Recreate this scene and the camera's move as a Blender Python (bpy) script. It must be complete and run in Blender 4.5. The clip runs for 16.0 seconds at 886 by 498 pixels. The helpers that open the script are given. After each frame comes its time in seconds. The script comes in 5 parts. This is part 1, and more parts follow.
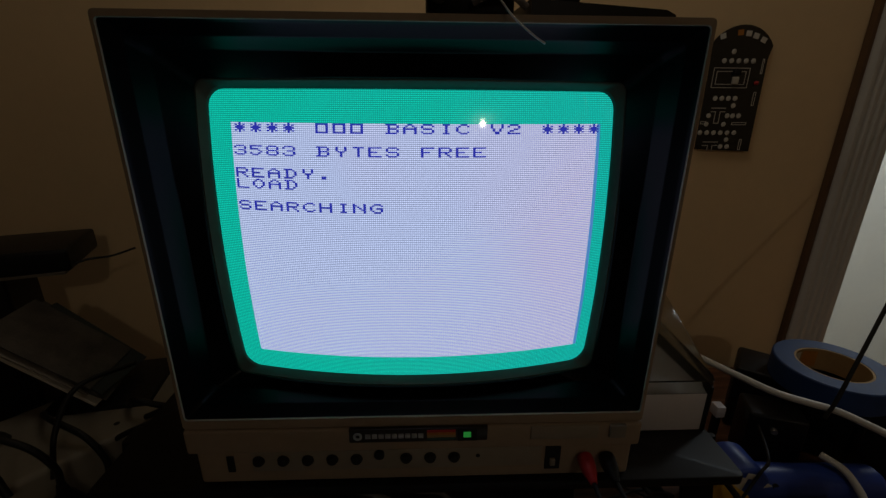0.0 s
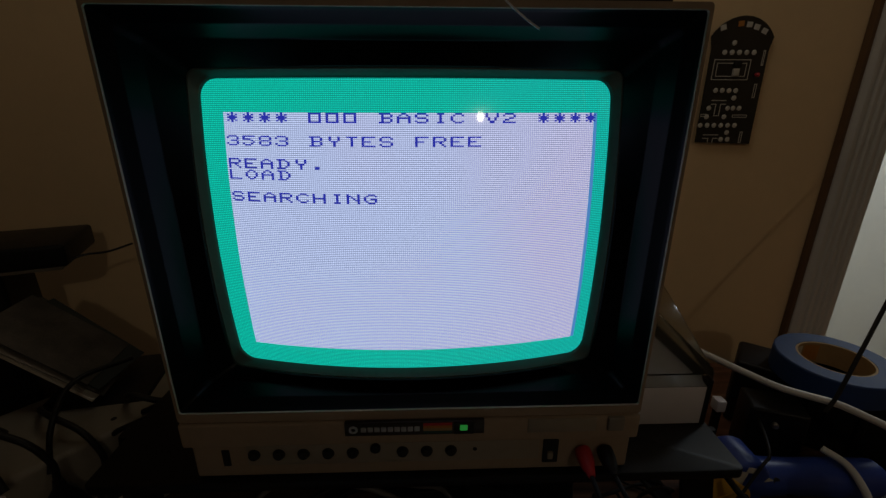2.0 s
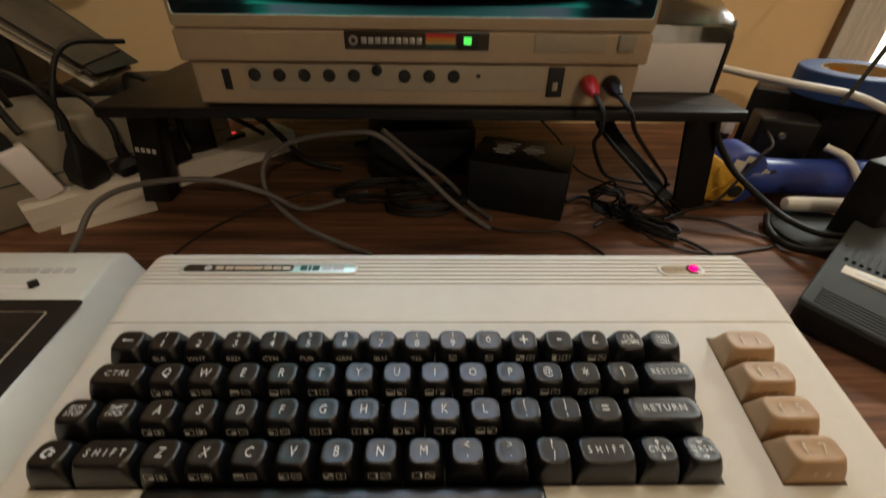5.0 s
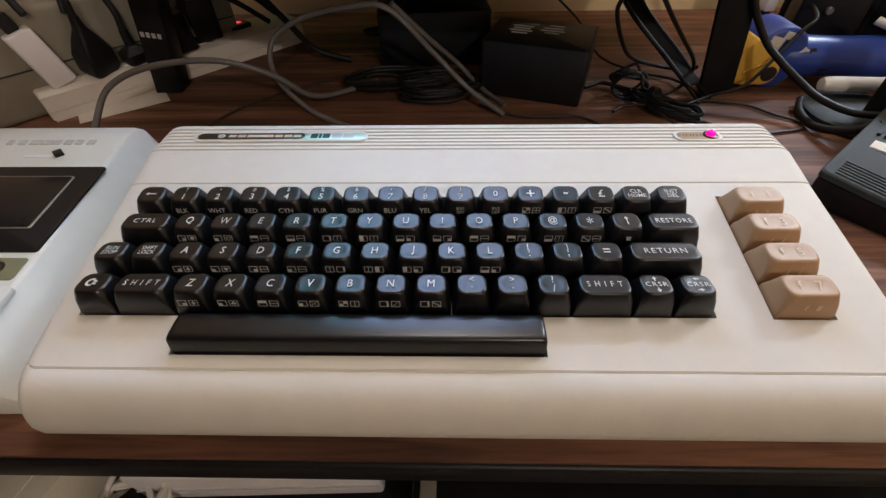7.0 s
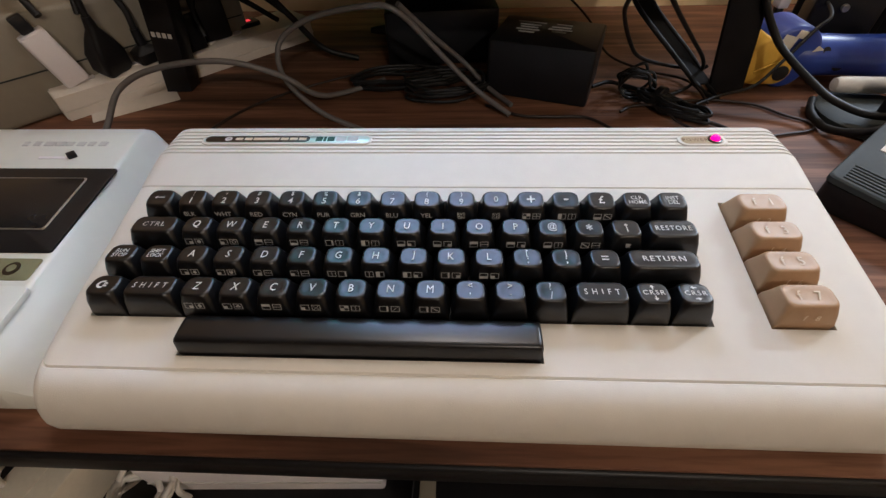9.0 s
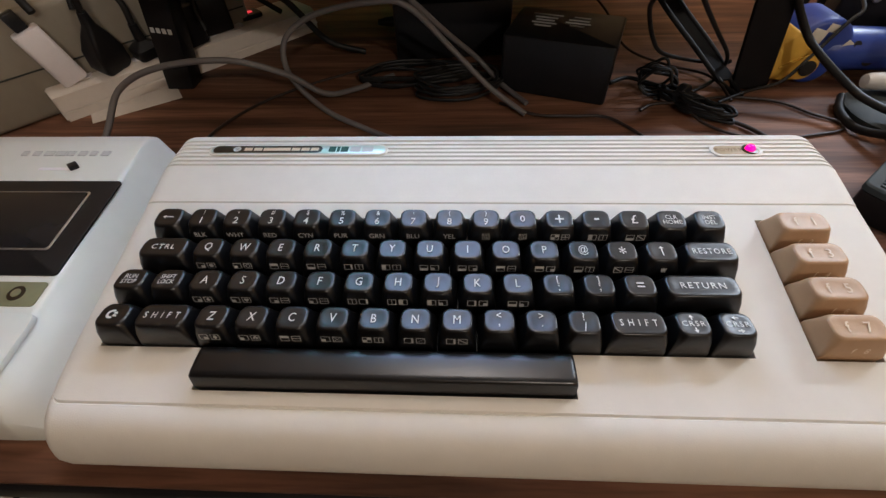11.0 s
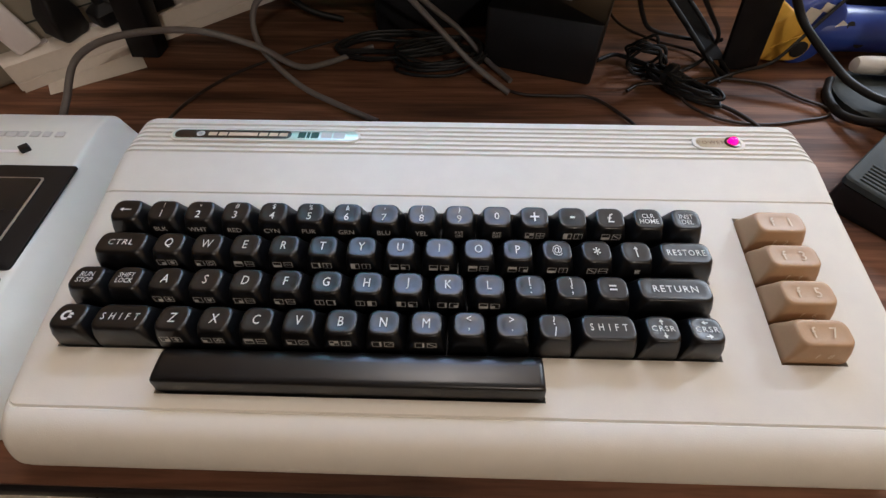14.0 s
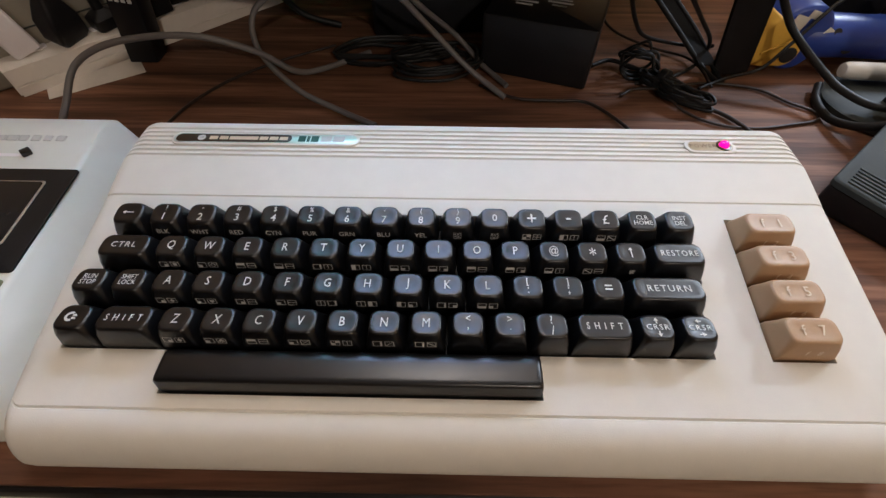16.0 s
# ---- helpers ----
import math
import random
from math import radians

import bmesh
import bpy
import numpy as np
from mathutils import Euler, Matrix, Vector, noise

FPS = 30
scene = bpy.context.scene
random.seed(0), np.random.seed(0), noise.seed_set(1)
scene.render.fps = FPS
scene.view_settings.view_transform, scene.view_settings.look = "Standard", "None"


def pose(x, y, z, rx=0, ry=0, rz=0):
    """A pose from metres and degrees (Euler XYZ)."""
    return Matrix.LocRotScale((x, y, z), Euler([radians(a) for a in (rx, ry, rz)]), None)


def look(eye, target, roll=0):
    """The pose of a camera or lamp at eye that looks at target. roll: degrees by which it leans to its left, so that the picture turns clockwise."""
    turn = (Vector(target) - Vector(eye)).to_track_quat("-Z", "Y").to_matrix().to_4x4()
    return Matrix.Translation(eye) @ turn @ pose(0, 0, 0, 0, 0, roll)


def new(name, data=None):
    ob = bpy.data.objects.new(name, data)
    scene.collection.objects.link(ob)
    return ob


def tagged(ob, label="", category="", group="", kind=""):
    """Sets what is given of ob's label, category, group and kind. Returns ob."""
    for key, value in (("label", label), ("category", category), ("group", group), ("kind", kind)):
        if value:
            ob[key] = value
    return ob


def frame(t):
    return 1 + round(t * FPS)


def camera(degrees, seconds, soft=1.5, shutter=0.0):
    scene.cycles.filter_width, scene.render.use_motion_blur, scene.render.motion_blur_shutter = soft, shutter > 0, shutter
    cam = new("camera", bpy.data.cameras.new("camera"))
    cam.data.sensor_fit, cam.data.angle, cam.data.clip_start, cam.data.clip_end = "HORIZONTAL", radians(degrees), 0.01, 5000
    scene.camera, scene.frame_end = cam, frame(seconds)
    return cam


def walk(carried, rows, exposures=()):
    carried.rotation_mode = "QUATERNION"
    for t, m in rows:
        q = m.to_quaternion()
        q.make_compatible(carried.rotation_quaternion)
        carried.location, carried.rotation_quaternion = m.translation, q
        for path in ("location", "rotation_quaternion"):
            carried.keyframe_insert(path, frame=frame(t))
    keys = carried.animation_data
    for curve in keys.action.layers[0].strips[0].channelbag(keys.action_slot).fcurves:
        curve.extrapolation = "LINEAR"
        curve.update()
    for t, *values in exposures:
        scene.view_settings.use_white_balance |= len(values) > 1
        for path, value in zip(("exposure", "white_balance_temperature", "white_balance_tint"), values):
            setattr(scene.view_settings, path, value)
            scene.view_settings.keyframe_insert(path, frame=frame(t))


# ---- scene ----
cam = camera(91.7, 16.0, 1.4, 0.25)
PATH = [
    (0, 0.0119, 0.0650, 1.1819, -18.69, -2.30, 0.45),
    (0.5, 0.0164, 0.0643, 1.1808, -18.72, -2.27, 0.48),
    (1, 0.0219, 0.0638, 1.1820, -18.77, -2.17, 0.36),
    (1.5, 0.0183, 0.0664, 1.1774, -18.91, -2.14, 0.28),
    (2, 0.0168, 0.0663, 1.1755, -18.88, -2.06, 0.16),
    (2.5, 0.0167, 0.0666, 1.1747, -18.97, -2.10, 0.13),
    (3, 0.0170, 0.0675, 1.1747, -19.03, -2.04, 0.09),
    (3.5, 0.0178, 0.0672, 1.1745, -19.18, -2.19, 0.17),
    (4, 0.0250, 0.0610, 1.1534, -21.44, -2.21, 0.35),
    (4.5, 0.0196, 0.0164, 1.0489, -27.25, -2.58, 1.18),
    (4.8, 0.0169, -0.0114, 1.0107, -31.88, -1.54, 0.95),
    (4.9, 0.0163, -0.0141, 0.9984, -33.52, -1.62, 1.02),
    (5, 0.0190, -0.0175, 0.9885, -35.10, -1.30, 0.86),
    (5.2, 0.0219, -0.0259, 0.9696, -37.97, -1.11, 0.65),
    (7.5, 0.0263, -0.0455, 0.9592, -45.01, 2.57, -1.62),
    (8, 0.0295, -0.0387, 0.9567, -45.15, 2.92, -1.74),
    (8.5, 0.0298, -0.0406, 0.9644, -45.40, 3.27, -1.84),
    (9, 0.0293, -0.0429, 0.9677, -45.74, 3.64, -2.00),
    (11.5, 0.0153, -0.0108, 0.9744, -49.09, 3.93, -2.54),
    (12, 0.0233, -0.0022, 0.9690, -50.49, 3.37, -2.18),
    (12.5, 0.0280, -0.0006, 0.9717, -51.35, 2.71, -1.64),
    (13, 0.0258, -0.0027, 0.9705, -52.02, 2.23, -1.13),
    (13.5, 0.0255, -0.0049, 0.9743, -52.23, 1.89, -0.66),
    (14, 0.0246, -0.0043, 0.9792, -52.38, 1.70, -0.23),
    (14.5, 0.0250, -0.0067, 0.9812, -52.25, 1.53, 0.09),
    (15, 0.0252, -0.0058, 0.9795, -52.20, 1.33, 0.28),
    (15.5, 0.0278, -0.0072, 0.9853, -51.88, 1.10, 0.31),
    (16, 0.0231, -0.0079, 0.9815, -51.84, 0.80, 0.31),
]
walk(cam,
     [(t, pose(x, y, z, 90 + pitch, 0, yaw) @ pose(0, 0, 0, 0, 0, roll)) for t, x, y, z, pitch, yaw, roll in PATH],
     [(0.0, -0.85, 6500, 10), (3.9, -0.85, 6500, 10), (4.2, -0.75, 6500, 10), (4.4, -0.4, 7000, 10), (4.6, 0.5, 7300, 10), (4.8, 1.55, 7300, 10),
      (5.0, 2.22, 7150, 10), (5.2, 2.42, 7050, 11), (7.3, 2.61, 5850, 15), (16.0, 2.61, 5850, 15)])

# ---- light ----
world = bpy.data.worlds.new("world")
scene.world = world
world.use_nodes = True
world.node_tree.nodes["Background"].inputs[0].default_value = (0.75, 0.85, 1.0, 1)
world.node_tree.nodes["Background"].inputs[1].default_value = 0.002


def lamp(name, kind, m, energy, colour, size=0.1, size_y=None):
    data = bpy.data.lights.new(name, kind)
    data.energy, data.color = energy, colour
    if kind == "AREA":
        data.shape, data.size, data.size_y = "RECTANGLE", size, size_y or size
    else:
        data.shadow_soft_size = size
    ob = new(name, data)
    ob.matrix_world = m
    return ob


# Fill added above the desk; no lamp is known to hang here.
lamp("desk_fill_light", "POINT", pose(0.06, 0.45, 1.80), 2.1, (1.0, 0.88, 0.73), 0.15)
# Added lamp in the unseen hall, brightening the white area past the trim.
lamp("hall_fill_light", "AREA", look((1.35, 1.15, 1.9), (1.2, 1.85, 1.1)), 15.0, (0.86, 0.95, 1.0), 0.5, 0.5)
lamp("far_lamp_light", "POINT", pose(0.92, -2.14, 2.33), 8.5, (1.0, 0.855, 0.65), 0.045)


# ---- materials ----
def node_mat(name, base, rough=0.5, metal=0.0, vary=0.12, scale=30.0, bump=0.0, bump_scale=400.0, coat=0.0, fleck=None, stretch=None):
    m = bpy.data.materials.new(name)
    m.use_nodes = True
    n, l = m.node_tree.nodes, m.node_tree.links
    b = n["Principled BSDF"]
    b.inputs["Roughness"].default_value, b.inputs["Metallic"].default_value = rough, metal
    b.inputs["Coat Weight"].default_value = coat
    tc = n.new("ShaderNodeTexCoord")
    mp = n.new("ShaderNodeMapping")
    mp.inputs["Scale"].default_value = stretch or (1, 1, 1)
    l.new(tc.outputs["Object"], mp.inputs["Vector"])
    big, fine = n.new("ShaderNodeTexNoise"), n.new("ShaderNodeTexNoise")
    big.inputs["Scale"].default_value, big.inputs["Detail"].default_value = scale, 4
    fine.inputs["Scale"].default_value, fine.inputs["Detail"].default_value = scale * 11, 3
    l.new(mp.outputs[0], big.inputs["Vector"]), l.new(mp.outputs[0], fine.inputs["Vector"])
    add = n.new("ShaderNodeMath")
    add.operation = "MULTIPLY_ADD"
    l.new(fine.outputs["Fac"], add.inputs[0])
    add.inputs[1].default_value = 0.45
    l.new(big.outputs["Fac"], add.inputs[2])
    ramp = n.new("ShaderNodeValToRGB")
    lo = tuple(c * (1 - vary) for c in base)
    hi = tuple(min(1, c * (1 + vary)) for c in base)
    ramp.color_ramp.elements[0].position, ramp.color_ramp.elements[1].position = 0.45, 0.95
    ramp.color_ramp.elements[0].color, ramp.color_ramp.elements[1].color = (*(fleck or lo), 1), (*hi, 1)
    l.new(add.outputs[0], ramp.inputs[0]), l.new(ramp.outputs[0], b.inputs["Base Color"])
    rr = n.new("ShaderNodeMapRange")
    rr.inputs["To Min"].default_value, rr.inputs["To Max"].default_value = max(0.02, rough - 0.06), min(1, rough + 0.06)
    l.new(big.outputs["Fac"], rr.inputs[0]), l.new(rr.outputs[0], b.inputs["Roughness"])
    if bump:
        bt, bn = n.new("ShaderNodeTexNoise"), n.new("ShaderNodeBump")
        bt.inputs["Scale"].default_value, bt.inputs["Detail"].default_value = bump_scale, 3
        bn.inputs["Strength"].default_value, bn.inputs["Distance"].default_value = bump, 0.0005
        l.new(mp.outputs[0], bt.inputs["Vector"]), l.new(bt.outputs["Fac"], bn.inputs["Height"]), l.new(bn.outputs[0], b.inputs["Normal"])
    return m


def glow_mat(name, colour, strength, rough=0.15, base=(0.02, 0.02, 0.02)):
    m = bpy.data.materials.new(name)
    m.use_nodes = True
    b = m.node_tree.nodes["Principled BSDF"]
    b.inputs["Base Color"].default_value = (*base, 1)
    b.inputs["Roughness"].default_value = rough
    b.inputs["Emission Color"].default_value = (*colour, 1)
    b.inputs["Emission Strength"].default_value = strength
    return m


def phosphor_mat(name, colour, strength, tint, depth=0.16):
    """Lit picture tube: fine scan lines and a dot mask, a slow drift of hue, under smooth glass."""
    m = glow_mat(name, colour, strength, 0.05, (0.03, 0.035, 0.035))
    n, l = m.node_tree.nodes, m.node_tree.links
    b = n["Principled BSDF"]
    tc = n.new("ShaderNodeTexCoord")
    lines = n.new("ShaderNodeTexWave")
    lines.bands_direction = "Z"
    lines.inputs["Scale"].default_value, lines.inputs["Distortion"].default_value = 228.0, 0.2
    lines.inputs["Detail"].default_value = 0
    dots = n.new("ShaderNodeTexWave")
    dots.bands_direction = "X"
    dots.inputs["Scale"].default_value, dots.inputs["Distortion"].default_value = 215.0, 0.5
    drift = n.new("ShaderNodeTexNoise")
    drift.inputs["Scale"].default_value, drift.inputs["Detail"].default_value = 7.0, 1
    for t in (lines, dots, drift):
        l.new(tc.outputs["Object"], t.inputs["Vector"])
    mul = n.new("ShaderNodeMath")
    mul.operation = "MULTIPLY"
    soft = n.new("ShaderNodeMapRange")
    soft.inputs["To Min"].default_value = 0.42
    l.new(dots.outputs["Fac"], soft.inputs[0])
    l.new(lines.outputs["Fac"], mul.inputs[0]), l.new(soft.outputs[0], mul.inputs[1])
    rng = n.new("ShaderNodeMapRange")
    rng.inputs["To Min"].default_value, rng.inputs["To Max"].default_value = strength * (1 - depth), strength * (1 + depth * 1.6)
    l.new(mul.outputs[0], rng.inputs[0]), l.new(rng.outputs[0], b.inputs["Emission Strength"])
    sep = n.new("ShaderNodeSeparateXYZ")
    l.new(tc.outputs["Object"], sep.inputs[0])
    shift = n.new("ShaderNodeMath")
    shift.operation = "MULTIPLY_ADD"
    l.new(sep.outputs[0], shift.inputs[0])
    shift.inputs[1].default_value = 2.4
    l.new(drift.outputs["Fac"], shift.inputs[2])
    ramp = n.new("ShaderNodeValToRGB")
    ramp.color_ramp.elements[0].position, ramp.color_ramp.elements[1].position = 0.35, 0.9
    ramp.color_ramp.elements[0].color, ramp.color_ramp.elements[1].color = (*colour, 1), (*tint, 1)
    l.new(shift.outputs[0], ramp.inputs[0]), l.new(ramp.outputs[0], b.inputs["Emission Color"])
    return m


def wood_mat(name):
    m = bpy.data.materials.new(name)
    m.use_nodes = True
    n, l = m.node_tree.nodes, m.node_tree.links
    b = n["Principled BSDF"]
    tc, mp = n.new("ShaderNodeTexCoord"), n.new("ShaderNodeMapping")
    mp.inputs["Scale"].default_value = (1.6, 26.0, 26.0)
    l.new(tc.outputs["Object"], mp.inputs["Vector"])
    grain, pores = n.new("ShaderNodeTexNoise"), n.new("ShaderNodeTexNoise")
    grain.inputs["Scale"].default_value, grain.inputs["Detail"].default_value, grain.inputs["Distortion"].default_value = 2.2, 7, 0.9
    pores.inputs["Scale"].default_value, pores.inputs["Detail"].default_value = 14.0, 3
    l.new(mp.outputs[0], grain.inputs["Vector"]), l.new(mp.outputs[0], pores.inputs["Vector"])
    ramp = n.new("ShaderNodeValToRGB")
    e = ramp.color_ramp.elements
    e[0].position, e[0].color = 0.3, (0.056, 0.027, 0.016, 1)
    e[1].position, e[1].color = 0.72, (0.31, 0.155, 0.09, 1)
    mid = ramp.color_ramp.elements.new(0.5)
    mid.color = (0.165, 0.075, 0.042, 1)
    l.new(grain.outputs["Fac"], ramp.inputs[0])
    mix = n.new("ShaderNodeMix")
    mix.data_type, mix.blend_type = "RGBA", "MULTIPLY"
    mix.inputs[0].default_value = 0.55
    pr = n.new("ShaderNodeValToRGB")
    pr.color_ramp.elements[0].position, pr.color_ramp.elements[1].position = 0.35, 0.55
    pr.color_ramp.elements[0].color = (0.5, 0.45, 0.42, 1)
    l.new(pores.outputs["Fac"], pr.inputs[0])
    l.new(ramp.outputs[0], mix.inputs["A"]), l.new(pr.outputs[0], mix.inputs["B"]), l.new(mix.outputs["Result"], b.inputs["Base Color"])
    b.inputs["Roughness"].default_value = 0.62
    bn = n.new("ShaderNodeBump")
    bn.inputs["Strength"].default_value, bn.inputs["Distance"].default_value = 0.12, 0.0004
    l.new(pores.outputs["Fac"], bn.inputs["Height"]), l.new(bn.outputs[0], b.inputs["Normal"])
    return m


CREAM = node_mat("cream_abs", (0.70, 0.67, 0.605), 0.60, vary=0.05, scale=9, bump=0.10, bump_scale=1500)
PALE = node_mat("pale_grey_abs", (0.66, 0.67, 0.62), 0.42, vary=0.05, scale=9, bump=0.10, bump_scale=1500)
CREAM.node_tree.nodes["Principled BSDF"].inputs["Specular IOR Level"].default_value = 0.3
BEIGE = node_mat("beige_monitor_plastic", (0.36, 0.275, 0.195), 0.65, vary=0.08, scale=12, bump=0.15, bump_scale=900)
# Darker copy of the monitor beige, with shade put into the colour.
DARKBEIGE = node_mat("shaded_beige_plastic", (0.31, 0.265, 0.20), 0.55, vary=0.08, scale=12, bump=0.1)
KEYBLACK = node_mat("key_black", (0.0035, 0.0035, 0.004), 0.33, vary=0.2, scale=60, bump=0.05, bump_scale=1800)
KEYBLACK.node_tree.nodes["Principled BSDF"].inputs["Specular IOR Level"].default_value = 0.62
KEYTAN = node_mat("key_tan", (0.42, 0.26, 0.14), 0.45, vary=0.06, scale=40, bump=0.06, bump_scale=1800)
LEGEND = node_mat("legend_white", (0.62, 0.62, 0.60), 0.5, vary=0.05)
GREYLEGEND = node_mat("legend_grey", (0.52, 0.52, 0.51), 0.5, vary=0.08)
PALELEGEND = node_mat("legend_pale_tan", (0.66, 0.53, 0.38), 0.5, vary=0.05)
BLACK = node_mat("black_plastic", (0.008, 0.008, 0.009), 0.42, vary=0.25, scale=40, bump=0.1)
RUBBER = node_mat("black_rubber", (0.009, 0.009, 0.009), 0.5, vary=0.2, scale=80)
BEZEL = node_mat("bezel_black", (0.003, 0.0034, 0.004), 0.30, vary=0.2, scale=20, bump=0.08)
BEIGE.node_tree.nodes["Principled BSDF"].inputs["Specular IOR Level"].default_value = 0.2
BEZEL.node_tree.nodes["Principled BSDF"].inputs["Specular IOR Level"].default_value = 0.09
for dull in (BLACK, RUBBER):
    dull.node_tree.nodes["Principled BSDF"].inputs["Specular IOR Level"].default_value = 0.3
TUBERIM = node_mat("tube_lip_grey", (0.11, 0.115, 0.11), 0.5, vary=0.15, scale=20)
RISER = node_mat("riser_black_board", (0.007, 0.007, 0.008), 0.45, vary=0.2, scale=30, bump=0.08)
RISER.node_tree.nodes["Principled BSDF"].inputs["Specular IOR Level"].default_value = 0.25
WOOD = wood_mat("walnut_laminate")
WOOD.node_tree.nodes["Principled BSDF"].inputs["Specular IOR Level"].default_value = 0.25
WALL = node_mat("wall_paint", (0.90, 0.67, 0.38), 0.75, vary=0.04, scale=5, bump=0.25, bump_scale=160)
# For walls out of view, made dark to keep ambient light down.
DARKWALL = node_mat("dark_unseen_wall", (0.16, 0.11, 0.075), 0.6, vary=0.2, scale=6, bump=0.1)
WHITE = node_mat("white_paint", (0.72, 0.71, 0.66), 0.45, vary=0.04, scale=6, bump=0.08)
DOORPAINT = node_mat("door_white_paint", (0.78, 0.79, 0.77), 0.4, vary=0.03, scale=4, bump=0.06)
BROWNEDGE = node_mat("caulk_brown", (0.16, 0.09, 0.04), 0.7)
# Unseen ceiling, greyed so that less light bounces off it.
CEIL = node_mat("ceiling_greyed", (0.50, 0.48, 0.45), 0.85, vary=0.03, scale=8, bump=0.3, bump_scale=120)
CARPET = node_mat("floor_carpet", (0.22, 0.18, 0.14), 0.95, vary=0.2, scale=40, bump=0.5, bump_scale=300)
LEADBROWN = node_mat("lead_brown_black", (0.022, 0.013, 0.009), 0.5, vary=0.2, scale=80)
STRIP = node_mat("power_strip_ivory", (0.64, 0.59, 0.53), 0.5, vary=0.06, scale=15, bump=0.08)
PLUGWHITE = node_mat("plug_white", (0.80, 0.77, 0.80), 0.4, vary=0.03)
GREYCABLE = node_mat("cable_grey", (0.13, 0.12, 0.115), 0.5, vary=0.1, scale=60)
WHITECABLE = node_mat("cable_white", (0.68, 0.66, 0.62), 0.45, vary=0.05)
PAPER = node_mat("paper_white", (0.68, 0.64, 0.55), 0.7, vary=0.08, scale=30)
GREYBOX = node_mat("grey_beige_case", (0.24, 0.215, 0.17), 0.5, vary=0.08, scale=12, bump=0.12)
BLUE = node_mat("blue_plastic", (0.022, 0.055, 0.30), 0.4, vary=0.1, scale=30, bump=0.08)
YELLOW = node_mat("yellow_plastic", (0.72, 0.42, 0.05), 0.42, vary=0.08, scale=30, bump=0.05)
TAPEBLUE = node_mat("blue_masking_tape", (0.010, 0.042, 0.155), 0.6, vary=0.15, scale=90, stretch=(1, 1, 8), bump=0.2)
CARD = node_mat("cardboard_core", (0.42, 0.27, 0.12), 0.8, vary=0.12, scale=60)
ORANGE = node_mat("orange_print", (0.50, 0.20, 0.03), 0.6, vary=0.15, scale=40)
DEVICE = node_mat("dark_green_grey_plastic", (0.021, 0.027, 0.025), 0.72, vary=0.15, scale=25, bump=0.15)
REDPLUG = node_mat("red_plug", (0.55, 0.03, 0.035), 0.4, vary=0.08)
DARKHOLE = node_mat("dark_socket", (0.006, 0.006, 0.006), 0.7)
PCB = node_mat("pcb_black", (0.010, 0.010, 0.011), 0.3, vary=0.2, scale=60, coat=0.3)
SILK = node_mat("pcb_white_print", (0.70, 0.69, 0.64), 0.5, vary=0.05)
TIN = node_mat("tinned_metal", (0.55, 0.54, 0.52), 0.35, 0.8, vary=0.1)
METAL = node_mat("brushed_metal", (0.50, 0.49, 0.47), 0.35, 0.9, vary=0.12, scale=40)
BADGEBLACK = node_mat("badge_black", (0.028, 0.020, 0.013), 0.3, vary=0.2)
BADGESILVER = node_mat("badge_silver", (0.55, 0.66, 0.60), 0.3, 0.45, vary=0.1)
BADGEINK = node_mat("badge_dark_green", (0.015, 0.07, 0.05), 0.4)
BADGETAN = node_mat("badge_tan", (0.42, 0.33, 0.20), 0.4, vary=0.08)
PICTURE = phosphor_mat("lit_phosphor_white", (0.42, 0.50, 0.75), 1.78, (0.46, 0.46, 0.69), 0.52)
BORDER = phosphor_mat("lit_phosphor_green", (0.003, 0.42, 0.32), 1.84, (0.006, 0.40, 0.34), 0.46)
FRINGE = glow_mat("lit_phosphor_fringe", (0.08, 0.26, 0.62), 1.5, 0.05)
INK = glow_mat("lit_phosphor_blue", (0.022, 0.03, 0.36), 1.78, 0.05)
LEDGREEN = glow_mat("led_green", (0.08, 1.0, 0.15), 0.22, 0.3)
LEDRED = glow_mat("led_red", (1.0, 0.0, 0.19), 0.40, 0.25, (0.3, 0.0, 0.02))
NEON = glow_mat("neon_red", (1.0, 0.05, 0.06), 0.13, 0.3, (0.3, 0.02, 0.02))
SCREENGLASS = bpy.data.materials.new("clear_acrylic")
SCREENGLASS.use_nodes = True
_b = SCREENGLASS.node_tree.nodes["Principled BSDF"]
_b.inputs["Base Color"].default_value = (0.62, 0.63, 0.60, 1)
_b.inputs["Roughness"].default_value, _b.inputs["Transmission Weight"].default_value, _b.inputs["IOR"].default_value = 0.10, 1.0, 1.3


# ---- mesh helpers ----
def finish(name, bm, material, smooth=30):
    bmesh.ops.recalc_face_normals(bm, faces=bm.faces)
    me = bpy.data.meshes.new(name)
    bm.to_mesh(me)
    bm.free()
    me.materials.append(material)
    if smooth:
        me.shade_smooth()
        me.set_sharp_from_angle(angle=radians(smooth))
    return me


def part(name, bm, material, parent=None, label="", m=None, smooth=35):
    ob = new(name, finish(name, bm, material, smooth))
    if m is not None:
        ob.matrix_basis = m
    if parent is not None:
        ob.parent = parent
    if label:
        ob["label"] = label
    return ob


def thing(name, label, category, m=None, group="", kind=""):
    ob = new(name)
    ob.empty_display_size = 0.02
    if m is not None:
        ob.matrix_basis = m
    return tagged(ob, label, category, group, kind)


def structure(name, bm, material, label="", category="", m=None, smooth=0):
    return tagged(part(name, bm, material, None, "", m, smooth), label, category, "", "structure")


